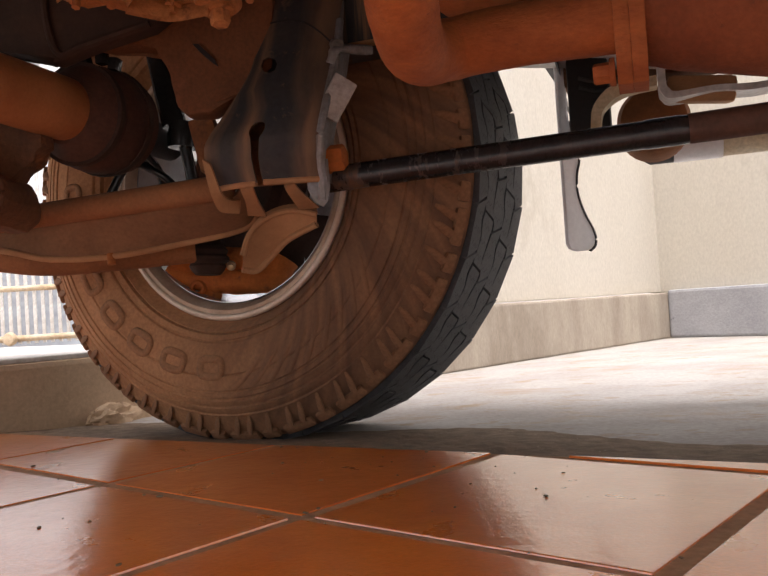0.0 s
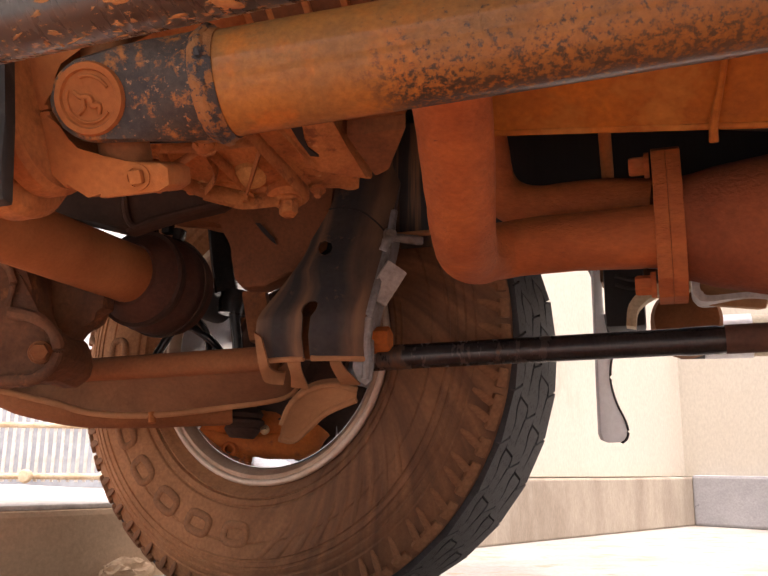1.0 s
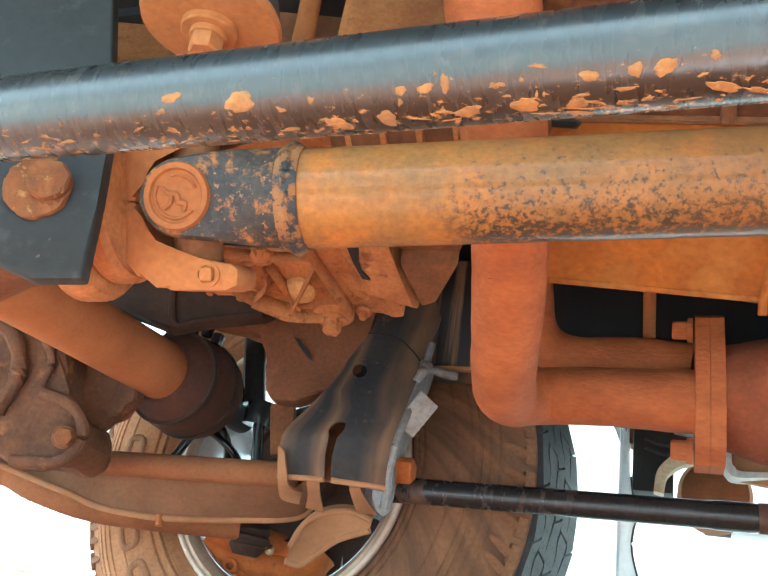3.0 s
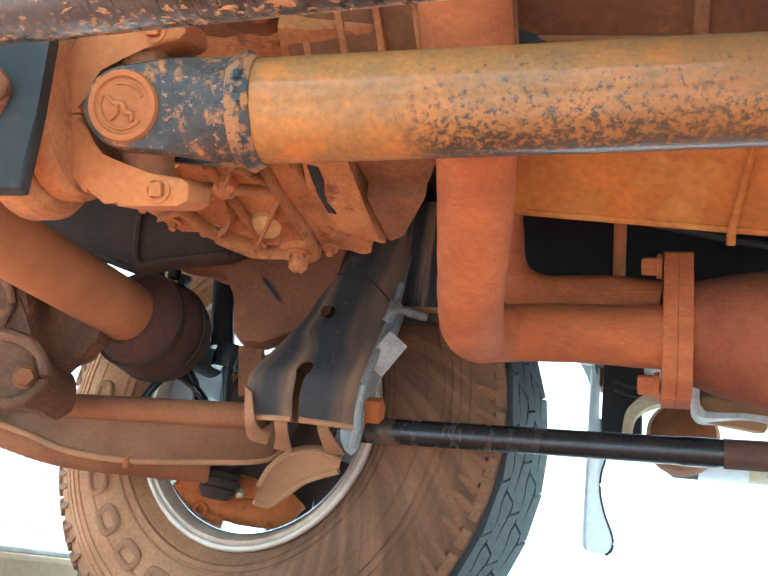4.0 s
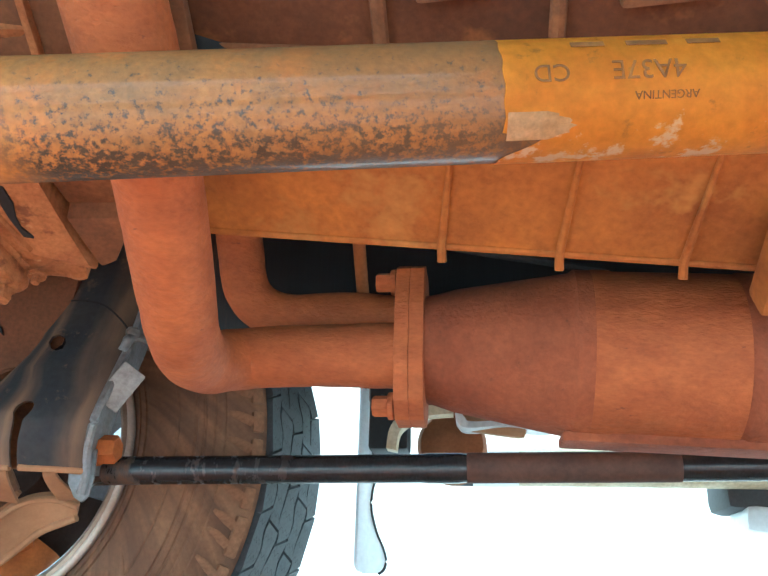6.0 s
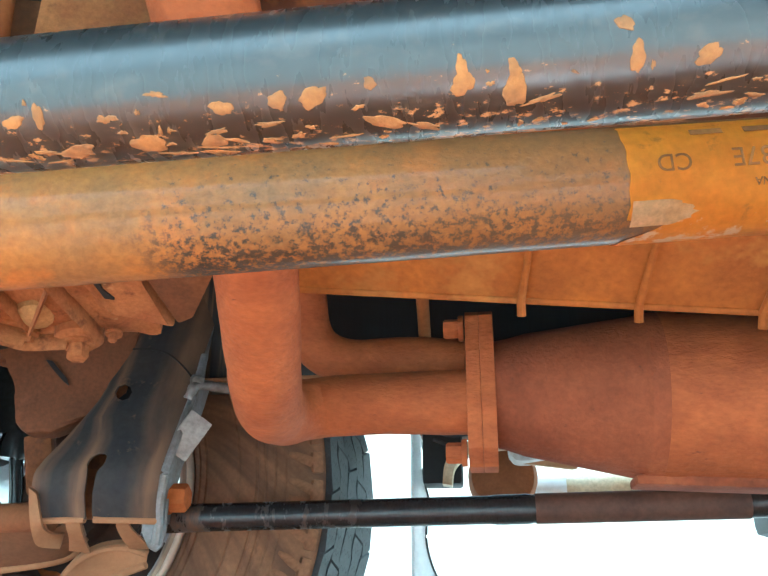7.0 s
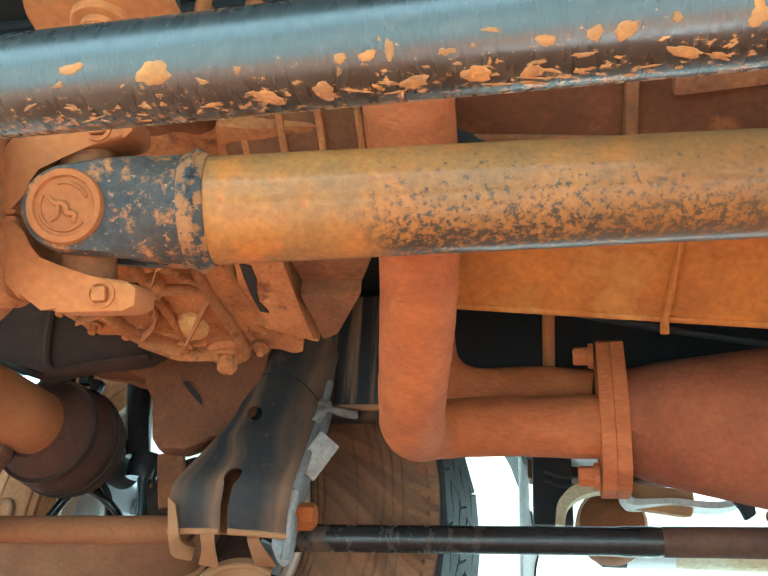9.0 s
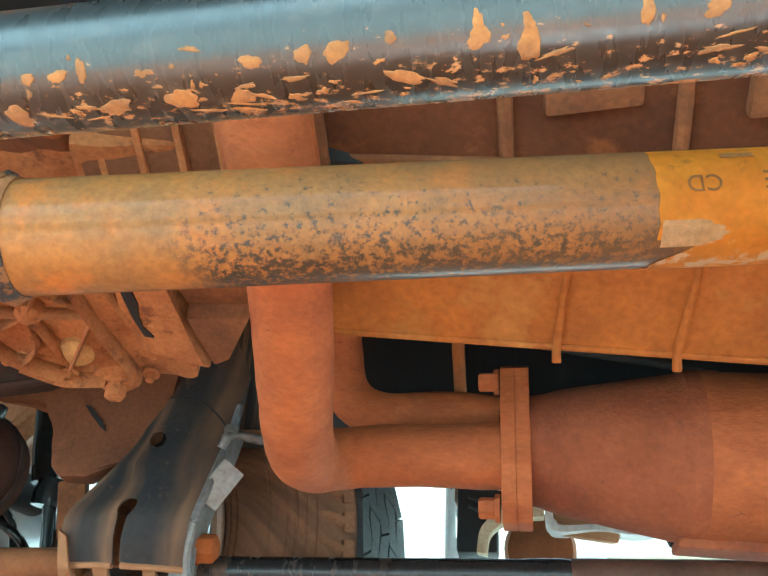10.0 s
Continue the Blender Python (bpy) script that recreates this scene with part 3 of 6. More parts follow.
GRIT = random.Random(11)
bm = bmesh.new()
for k in range(240):
    x, y = GRIT.uniform(-0.7, 1.0), GRIT.uniform(0.15, 1.1)
    p = Vector((x, y))
    if (p - EDGE_P).dot(EDGE_N) > -0.01:
        continue
    r = GRIT.choice((0.0006, 0.0008, 0.001, 0.0014, 0.002))
    bmesh.ops.create_icosphere(bm, subdivisions=1, radius=r, matrix=Matrix.Translation((x, y, 0.0002 + r * 0.3)) @ Matrix.Rotation(GRIT.uniform(0, 3), 4, "Z") @ Matrix.Diagonal((GRIT.uniform(1, 2.2), 1, 0.6, 1)))
tagged(part("grit", bm, SOIL), "dark crumbs of soil scattered on the tiles", "grit", kind="stuff")

# plinth and walls stand square to the tiles
CORNER = Vector((1.13, 3.50))
WALL_L = Vector((math.cos(radians(48)), math.sin(radians(48))))
WALL_R = Vector((math.cos(radians(-42)), math.sin(radians(-42))))


def wall_box(name, start, along, length, away, thick, z0, z1, mat, label, category, bevel=0.004):
    m = Matrix(((along.x, away.x, 0, start.x), (along.y, away.y, 0, start.y), (0, 0, 1, 0), (0, 0, 0, 1)))
    bm = bmesh.new()
    prism(bm, [(0, 0), (length, 0), (length, thick), (0, thick)], m @ Matrix.Translation((0, 0, z0)), z1 - z0, bevel)
    return tagged_structure(part(name, bm, mat, smooth=False), label, category)


AWAY_L, AWAY_R = Vector((-WALL_L.y, WALL_L.x)), Vector((-WALL_R.y, WALL_R.x))
wall_box("wall_west", CORNER - WALL_L * 1.75 + AWAY_L * 0.05, WALL_L, 2.0, AWAY_L, 0.2, 0.168, 1.4, WALL, "weathered cream painted yard wall", "wall")
wall_box("plinth_west", CORNER - WALL_L * 1.75, WALL_L, 1.80, AWAY_L, 0.25, GROUND, 0.165, PLINTH, "stained brown cement plinth under the wall", "plinth", 0.008)
wall_box("wall_east", CORNER + WALL_R * -0.1 + AWAY_R * 0.05, WALL_R, 6.0, AWAY_R, 0.2, 0.165, 1.4, WALL, "weathered cream painted yard wall", "wall")
wall_box("plinth_east", CORNER, WALL_R, 6.0, AWAY_R, 0.25, GROUND, 0.175, PLINTH_BLUE, "cracked blue-grey cement plinth under the wall", "plinth", 0.012)

# unseen wall far on the near side, added to shape bounced light and reflections
wall_box("wall_south", Vector((-5.0, -5.5)) , Vector((0.96, -0.27)).normalized(), 14.0, Vector((-0.27, -0.96)).normalized(), 0.2, GROUND - 0.05, 2.8, WALL_WHITE, "plain white unseen wall added for bounced light", "wall")

# kerb with a white top, and the fence on it
KD = Vector((math.cos(radians(50)), math.sin(radians(50))))
KN = Vector((-KD.y, KD.x))
KP = Vector((-0.705, 1.56))
wall_box("kerb", KP - KD * 4.5, KD, 5.05, KN, 1.4, GROUND - 0.05, 0.112, KERB, "brown cement kerb with a cracked corner", "kerb", 0.012)
wall_box("kerb_coping", KP - KD * 4.5 + KN * 0.01, KD, 5.03, KN, 1.38, 0.112, 0.122, KERB_TOP, "white painted top of the kerb", "kerb", 0.004)


def fence():
    ob = new("fence")
    ob.matrix_basis = Matrix.Translation((-1.46, 2.93, 0.122))
    tagged(ob, "white painted steel fence with rusty rails on the kerb", "fence")
    a = radians(12)
    d = Vector((math.cos(a), math.sin(a), 0))
    base = Vector((-1.46, 2.93, 0))
    for z, r in ((0.150, 0.012), (0.335, 0.011), (1.25, 0.012)):
        bm = bmesh.new()
        sweep(bm, [base - d * 1.6 + Vector((0, 0, z)), base + d * 0.9 + Vector((0, 0, z))], r, 10)
        part("rail", bm, FENCE_RUST, ob, "rust-stained cream rail")
    bm = bmesh.new()
    lathe(bm, [(0, -0.01), (0.022, -0.01), (0.026, 0.006), (0.02, 0.022), (0, 0.026)], frame_of(base + Vector((0.02, -0.02, 0.150)), (0, -1, 0)), 14)
    part("knob", bm, FENCE_RUST, ob, "rusty round knob")
    bm = bmesh.new()
    box(bm, Matrix.Translation((0, 0, 0.565)), 0.013, 0.006, 1.13, 0.001)
    first = part("picket", bm, FENCE_WHITE, ob, m=Matrix.Translation(base - d * 1.6 + Vector((0, 0, 0.13))))
    for k in range(1, 87):
        o = first.copy()
        scene.collection.objects.link(o)
        o.matrix_basis = Matrix.Translation(base + d * (-1.6 + 0.0288 * k) + Vector((0, 0, 0.13)))
    for s in (-1.58, -0.35, 0.86):
        bm = bmesh.new()
        box(bm, Matrix.Translation(base + d * s + Vector((0, 0.03, 0.69))), 0.05, 0.05, 1.14, 0.004)
        part("post", bm, FENCE_WHITE, ob)
    return ob


bm = bmesh.new()
bmesh.ops.create_icosphere(bm, subdivisions=4, radius=1)
for v in bm.verts:
    p = v.co.copy()
    v.co = Vector((-0.598 + 0.026 * p.x + 0.030 * p.y, 1.675 + 0.060 * p.y, -0.022 + 0.030 * p.z)) + p * 0.014 * noise.noise(p * 2.6) + p * 0.007 * noise.noise(p * 7)
tagged_structure(part("mortar_lump", bm, KERB), "broken lump of tan mortar against the kerb", "mortar")

fence()
wall_box("backdrop_wall", Vector((-9.0, 6.2)), Vector((0.98, 0.2)).normalized(), 8.6, Vector((-0.2, 0.98)).normalized(), 0.2, GROUND, 1.25, STREET_WALL, "pale blue-grey wall across the street", "wall")


# ---- the truck ----
truck = new("pickup_truck")
truck.matrix_basis = Matrix.Translation((0.2, 0.7, GROUND))
tagged(truck, "white pickup truck with an underside caked in orange dust", "truck")


def T(name, bm, mat, label="", m=None, smooth=True, parent=None):
    return part(name, bm, mat, parent or truck, label, m, smooth)


# wheel: w runs outwards from the rim's inner edge
HUB = Vector((-0.248, 1.283, 0.398))
STEER, CAMBER = radians(24), 0.026
WHEEL = frame_of(HUB, (math.sin(STEER), math.cos(STEER), -CAMBER), (0, 0, 1))


def wheel():
    bm = bmesh.new()
    lathe(bm, [(0.212, 0.0), (0.222, 0.001), (0.228, 0.006), (0.226, 0.012), (0.216, 0.014), (0.212, 0.03), (0.209, 0.05), (0.209, 0.09), (0.209, 0.16), (0.211, 0.20), (0.216, 0.222), (0.228, 0.228), (0.228, 0.238),
               (0.212, 0.240), (0.207, 0.20), (0.205, 0.15), (0.204, 0.09), (0.200, 0.040), (0.200, 0.022), (0.205, 0.006)], WHEEL, 80, True)
    rim = T("wheel", bm, RIM, "dusty alloy wheel rim with a bright lip")
    bm = bmesh.new()
    lathe(bm, [(0, 0.150), (0.060, 0.150), (0.068, 0.158), (0.068, 0.185), (0, 0.19)], WHEEL, 40)
    part("hub_face", bm, ALLOY, rim)
    bm = bmesh.new()
    sweep(bm, [(0.2235 * math.cos(2 * math.pi * k / 80), 0.2235 * math.sin(2 * math.pi * k / 80), 0.0015) for k in range(81)], 0.0054, 10, up=(0, 0, 1))
    part("lip", bm, LIP, rim, "pale dusty lip of the rim", WHEEL)
    bm = bmesh.new()
    lathe(bm, [(0.1985, 0.016), (0.1985, 0.044), (0.2020, 0.09), (0.2030, 0.15), (0.2050, 0.20), (0.210, 0.238), (0.211, 0.238), (0.2062, 0.20), (0.2042, 0.15), (0.2032, 0.09), (0.1995, 0.044), (0.1995, 0.016)], WHEEL, 80, True)
    part("barrel", bm, BARE_ALLOY, rim, "shiny bare alloy inside of the rim")
    for k in range(6):
        m = WHEEL @ Matrix.Rotation(radians(60 * k + 48), 4, "Z")
        bm = bmesh.new()
        prism(bm, [(0.055, -0.026), (0.15, -0.016), (0.204, -0.022), (0.204, 0.022), (0.15, 0.016), (0.055, 0.026)], m @ Matrix.Translation((0, 0, 0.158)), 0.03, 0.005)
        part("spoke", bm, ALLOY, rim)
    bm = bmesh.new()
    lathe(bm, [(0, 0.050), (0.06, 0.050), (0.07, 0.068), (0.112, 0.072), (0.118, 0.066), (0.120, 0.074), (0.112, 0.079), (0, 0.079)], WHEEL, 56)
    part("brake_shield", bm, SHIELD, rim, "dark brown brake dust shield")
    bm = bmesh.new()
    inner = [(0.216, 0.013), (0.230, 0.006), (0.238, -0.006), (0.246, -0.014), (0.2485, -0.012), (0.251, -0.018), (0.2585, -0.0205), (0.260, -0.0185), (0.2625, -0.0195), (0.264, -0.0225), (0.266, -0.0235), (0.288, -0.0285), (0.312, -0.0315), (0.3145, -0.030), (0.317, -0.0320), (0.338, -0.0305), (0.3395, -0.0280), (0.342, -0.0280), (0.3435, -0.0300), (0.3495, -0.0288), (0.351, -0.0264), (0.3535, -0.0262), (0.355, -0.0278), (0.361, -0.0256), (0.3625, -0.0232),
             (0.365, -0.0226), (0.3665, -0.0238), (0.371, -0.0220), (0.374, -0.0185), (0.376, -0.0165), (0.379, -0.0170), (0.383, -0.013), (0.392, -0.007), (0.403, 0.000), (0.412, 0.008)]
    tread = [(0.4190, 0.022), (0.4205, 0.07), (0.4210, 0.125), (0.4205, 0.18), (0.4190, 0.228)]
    outer = [(r, 0.25 - w) for r, w in inner[::-1]]
    lathe(bm, inner + tread + outer, Matrix.Identity(4), 160, True)
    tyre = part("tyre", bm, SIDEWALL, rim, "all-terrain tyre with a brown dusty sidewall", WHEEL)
    # raised letters of the maker's mark become plain bars
    bm = bmesh.new()
    ring = [(0.014 * math.copysign(abs(math.cos(t)) ** 0.6, math.cos(t)), 0.021 * math.copysign(abs(math.sin(t)) ** 0.6, math.sin(t)), 0.0010) for t in (2 * math.pi * k / 28 for k in range(29))]
    sweep(bm, ring, 0.0064, 8, 0.45, up=(0, 0, 1))
    mark = part("raised_mark", bm, SIDEWALL, rim, "raised rubber bar mark on the sidewall", m=WHEEL @ Matrix.Rotation(radians(MARKS[0]), 4, "Z") @ MARK_AT)
    for a in MARKS[1:]:
        o = mark.copy()
        scene.collection.objects.link(o)
        o.matrix_basis = WHEEL @ Matrix.Rotation(radians(a), 4, "Z") @ MARK_AT
    # raised rays that fan out from the bead
    for k in range(9):
        a0, a1 = 114 + 5.2 * k, 128 + 6.0 * k
        bm = bmesh.new()
        path = []
        for i in range(8):
            f = i / 7
            a, r = radians(a0 + (a1 - a0) * f), 0.266 + (0.336 - 0.266) * f
            path.append((r * math.cos(a), r * math.sin(a), -0.0225 - 0.0085 * min(1, f * 1.7)))
        sweep(bm, path, [0.0016 + 0.0042 * i / 7 for i in range(8)], 10, 0.42, up=(0, 0, 1))
        part("ray", bm, SIDEWALL, rim, "", WHEEL)
    return rim, tyre


MARKS = [183.5 + 14.4 * k for k in range(7)]
MARK_AT = Matrix.Translation((0.302, 0, -0.0322)) @ Matrix.Rotation(radians(6), 4, "Y")
rim, tyre = wheel()

# near torsion bar
NB_A, NB_B = Vector((-0.1, 0.240, 0.395)), Vector((0.1, 0.184, 0.400))
nb = (NB_B - NB_A).normalized()
bm = bmesh.new()
lathe(bm, [(0, -0.30), (0.0195, -0.30), (0.0204, -0.296), (0.0204, 0.90), (0, 0.90)], Matrix.Identity(4), 48)
NBM = frame_of(NB_A, nb, (0, 0, 1))
near_bar = T("torsion_bar", bm, BAR_PAINT, "glossy black steel bar splashed with orange mud", NBM)

# dried splashes of mud on its underside
DABS = random.Random(5)


def mud_dab(z, turn, half, arc, ragged=0.16):
    """A thin dried splash; z along the bar, turn round it in degrees (0 is up), half its length, arc its half width in degrees."""
    f = [DABS.uniform(0, 6) for _ in range(4)]
    lean = DABS.uniform(-0.35, 0.35)
    bm = bmesh.new()
    hub = bm.verts.new((0.0208 * math.cos(radians(turn)), -0.0208 * math.sin(radians(turn)), z))
    rings = []
    for share, lift in ((0.6, 0.00035), (0.92, 0.0002), (1.0, -0.0001)):
        ring = []
        for i in range(26):
            t = 2 * math.pi * i / 26
            r = share * (1 + ragged * (math.sin(2 * t + f[0]) + math.sin(3 * t + f[1]) + 0.8 * math.sin(5 * t + f[2]) + 0.7 * math.sin(8 * t + f[3])))
            u, v = r * half * math.cos(t), r * arc * math.sin(t)
            b = radians(turn + v + lean * u / 0.0204 * 57.3)
            ring.append(bm.verts.new(((0.0204 + lift) * math.cos(b), -(0.0204 + lift) * math.sin(b), z + u)))
        rings.append(ring)
    for i in range(26):
        i2 = (i + 1) % 26
        bm.faces.new((hub, rings[0][i], rings[0][i2]))
        for p, q in zip(rings, rings[1:]):
            bm.faces.new((p[i], q[i], q[i2], p[i2]))
    return part("mud_dab", bm, DAB, near_bar, "", NBM)


# the large ones: place along the bar, turn, half length, half arc
for z, turn, half, arc in ((0.004, -135, 0.0070, 12), (-0.028, -122, 0.0055, 5), (0.074, -139, 0.0024, 5), (0.084, -139, 0.0034, 5), (0.0918, -136, 0.0018, 10), (0.145, -142, 0.0033, 6), (0.161, -140, 0.0028, 7),
                           (0.171, -140, 0.0042, 8), (0.187, -133, 0.0018, 5), (0.212, -140, 0.0032, 9), (0.212, -129, 0.0015, 12), (0.045, -175, 0.0055, 10), (0.066, -173, 0.0040, 12), (0.099, -172, 0.0055, 8), (0.121, -170, 0.0050, 11),
                           (0.140, -173, 0.0036, 9), (0.190, -167, 0.0062, 6), (0.226, -148, 0.0030, 16), (0.226, -132, 0.0017, 8), (0.255, -106, 0.0024, 6), (0.258, -131, 0.0020, 12), (0.276, -134, 0.0036, 7)):
    mud_dab(z, turn, half, arc, 0.09)
# and many small crumbs and smears low on it
for k in range(150):
    low = DABS.random() < 0.6
    mud_dab(DABS.uniform(-0.16, 0.46), DABS.gauss(-176, 10) if low else DABS.gauss(-143, 14), DABS.choice((0.0006, 0.0008, 0.0012, 0.0018, 0.0030)) * (1.5 if low else 0.9), DABS.choice((1.2, 2.0, 2.6, 3.6)), 0.2)

# far torsion bar
FB_A, FB_B = Vector((0.0, 1.026, 0.347)), Vector((0.4, 0.905, 0.354))
fb = (FB_B - FB_A).normalized()
bm = bmesh.new()
lathe(bm, [(0, -0.06), (0.0175, -0.06), (0.0165, 0.0), (0.0163, 0.335), (0.0172, 0.342), (0.0172, 0.376), (0.0163, 0.383), (0.0163, 1.1), (0, 1.1)], Matrix.Identity(4), 32)
far_bar = T("torsion_bar", bm, BAR_FAR, "black steel bar with brown dust on its end", frame_of(FB_A, fb, (0, 0, 1)))
bm = bmesh.new()
lathe(bm, [(0.012, 0.386), (0.0170, 0.386), (0.0172, 0.390), (0.0172, 0.62), (0.012, 0.62)], Matrix.Identity(4), 32, True)
part("sleeve", bm, SLEEVE, far_bar, "grey-brown dusty sleeve", frame_of(FB_A, fb, (0, 0, 1)))

# front propeller shaft
PS_A, PS_B = Vector((-0.1, 0.421, 0.442)), Vector((0.2, 0.384, 0.472))
ps = (PS_B - PS_A).normalized()
CAP_DIR = Vector((-0.05, -0.93, -0.36))
CAP_DIR = (CAP_DIR - ps * CAP_DIR.dot(ps)).normalized()
PSM = frame_of(PS_A, ps, CAP_DIR)      # x faces the cap, z runs along the shaft
CAP = PS_A + ps * -0.084
bm = bmesh.new()
lathe(bm, [(0, -0.014), (0.0325, -0.014), (0.0334, -0.010), (0.0334, 0.90), (0, 0.90)], Matrix.Identity(4), 64)
shaft = T("propeller_shaft", bm, SHAFT, "rust-orange propeller shaft tube with dark pitted patches", PSM)
bm = bmesh.new()
lathe(bm, [(0.020, -0.034), (0.0335, -0.034), (0.0350, -0.028), (0.0345, -0.022), (0.0365, -0.018), (0.0368, -0.011), (0.0345, -0.006), (0.02, -0.006)], PSM, 48, True)
sweep(bm, [PSM @ Vector((0.0345 * math.cos(radians(7.5 * k)), 0.0345 * math.sin(radians(7.5 * k)), -0.0135 + 0.0006 * math.sin(k * 1.3))) for k in range(48)], [0.0040 + 0.0005 * math.sin(k * 2.1) + 0.0004 * math.sin(k * 5.3) for k in range(48)], 8)
part("weld_ring", bm, WELD, shaft, "rusty welded ring with black flecks")
bm = bmesh.new()
for s in (1, -1):
    m = PSM @ Matrix.Rotation(0 if s > 0 else math.pi, 4, "Z")
    outer, inner = [], []
    for i in range(20):
        z = -0.1098 + 0.0888 * i / 19
        w = max(0.003, math.sqrt(max(0, 0.0262 ** 2 - (z + 0.084) ** 2))) if z < -0.084 else 0.0262 + 0.0075 * (z + 0.084) / 0.062
        f = min(1, max(0, (z + 0.074) / 0.048))
        f = f * f * (3 - 2 * f)
        ys = [w * q for q in (-1, -0.93, -0.75, -0.5, -0.25, 0, 0.25, 0.5, 0.75, 0.93, 1)]
        drop = [0.0045, 0.0008, 0, 0, 0, 0, 0, 0, 0, 0.0008, 0.0045]
        outer.append([bm.verts.new(m @ Vector(((0.0350 - d * (1 - f)) * (1 - f) + f * math.sqrt(max(0.0352 ** 2 - y * y, 0.008 ** 2)), y, z))) for y, d in zip(ys, drop)])
        inner.append([bm.verts.new(m @ Vector((0.018 if f < 0.5 else 0.004, y, z))) for y in ys])
    for a, b in zip(range(19), range(1, 20)):
        for k in range(10):
            bm.faces.new((outer[a][k], outer[b][k], outer[b][k + 1], outer[a][k + 1]))
            bm.faces.new((inner[a][k], inner[a][k + 1], inner[b][k + 1], inner[b][k]))
        for k in (0, 10):
            bm.faces.new((outer[a][k], inner[a][k], inner[b][k], outer[b][k]))
    for a in (0, 19):
        for k in range(10):
            bm.faces.new((outer[a][k], outer[a][k + 1], inner[a][k + 1], inner[a][k]))
bmesh.ops.recalc_face_normals(bm, faces=bm.faces[:])
part("yoke", bm, YOKE, shaft, "blackened yoke flecked with orange dust")
bm = bmesh.new()
CAPM = frame_of(CAP, CAP_DIR, ps)
lathe(bm, [(0, 0.026), (0.0222, 0.026), (0.0225, 0.036), (0.0214, 0.0385), (0.0180, 0.0385), (0.0170, 0.0365), (0, 0.0365)], CAPM, 40)
part("bearing_cap", bm, MUD, shaft, "round dusty bearing cap with a ring")
bm = bmesh.new()
for k0, k1, rr in ((150, 320, 0.0142), (20, 110, 0.0138)):
    sweep(bm, [CAPM @ Vector((rr * math.cos(radians(a)), rr * math.sin(radians(a)), 0.0370)) for a in range(k0, k1, 12)], 0.0011, 6)
sweep(bm, smooth_path([CAPM @ Vector(v) for v in ((-0.009, 0.006, 0.037), (-0.005, 0.002, 0.037), (0.000, 0.001, 0.037), (0.002, -0.004, 0.037), (0.006, -0.005, 0.037), (0.005, -0.010, 0.037))], 5), [0.0012 + 0.0012 * math.sin(k * 0.12) for k in range(26)], 6)
sweep(bm, smooth_path([CAPM @ Vector(v) for v in ((-0.008, -0.008, 0.037), (-0.004, -0.005, 0.037), (-0.003, 0.0005, 0.037))], 5), 0.0016, 6)
part("cap_relief", bm, MUD, shaft)
bm = bmesh.new()
lathe(bm, [(0, -0.040), (0.0165, -0.040), (0.0165, 0.040), (0, 0.040)], frame_of(CAP, CAP_DIR.cross(ps), ps), 24)
lathe(bm, [(0, -0.030), (0.016, -0.030), (0.016, 0.030), (0, 0.030)], CAPM, 24)
part("joint_cross", bm, MUD_DARK, shaft)
# paper label round the tube
bm = bmesh.new()
rows = []
for k in range(25):
    a = radians(-62 + 7.2 * k)
    z0 = 0.345 + 0.0006 * math.sin(k * 1.7) + (0.0 if k < 15 else 0.022 - 0.006 * (k - 15) if k < 19 else 0.0)
    rows.append([bm.verts.new((0.0341 * math.cos(a), 0.0341 * math.sin(a), z)) for z in (z0, 0.40, 0.46, 0.52)])
for a, b in zip(rows, rows[1:]):
    for k in range(3):
        bm.faces.new((a[k], a[k + 1], b[k + 1], b[k]))
bmesh.ops.solidify(bm, geom=bm.faces[:], thickness=-0.0006)
label_paper = part("label", bm, STICKER, shaft, "torn orange paper label with faded print", PSM)
bm = bmesh.new()
rows = []
for k in range(13):
    a = radians(20 + 2.2 * k)
    z1 = 0.352 + 0.030 * math.sin(math.pi * (k + 2) / 16) ** 0.7 + 0.002 * math.sin(k * 2.3)
    rows.append([bm.verts.new((0.03485 * math.cos(a), 0.03485 * math.sin(a), 0.3465 + (z1 - 0.3465) * i / 5)) for i in range(6)])
for p, q in zip(rows, rows[1:]):
    for i in range(5):
        bm.faces.new((p[i], p[i + 1], q[i + 1], q[i]))
bmesh.ops.solidify(bm, geom=bm.faces[:], thickness=-0.0002)
part("peeled_patch", bm, PEELED, label_paper, "pale peeled patch of paper", PSM)


def wrapped_text(text, size, z, turn):
    """Lettering laid round the tube, upside down to one who lies beneath it; z is its right end, turn its place round the tube."""
    font = bpy.data.curves.new("print", "FONT")
    font.body, font.size, font.extrude = text, size, 0.00015
    ob = bpy.data.objects.new("print", font)
    me = bpy.data.meshes.new_from_object(ob)
    bm = bmesh.new()
    bm.from_mesh(me)
    for v in bm.verts:
        u, w, h = v.co
        a = radians(turn) + w / 0.0342
        r = 0.03476 + h
        v.co = (r * math.cos(a), r * math.sin(a), z - u)
    bpy.data.objects.remove(ob)
    bpy.data.curves.remove(font)
    bpy.data.meshes.remove(me)
    return part("print", bm, INK, label_paper, "faded brown print", PSM, smooth=False)


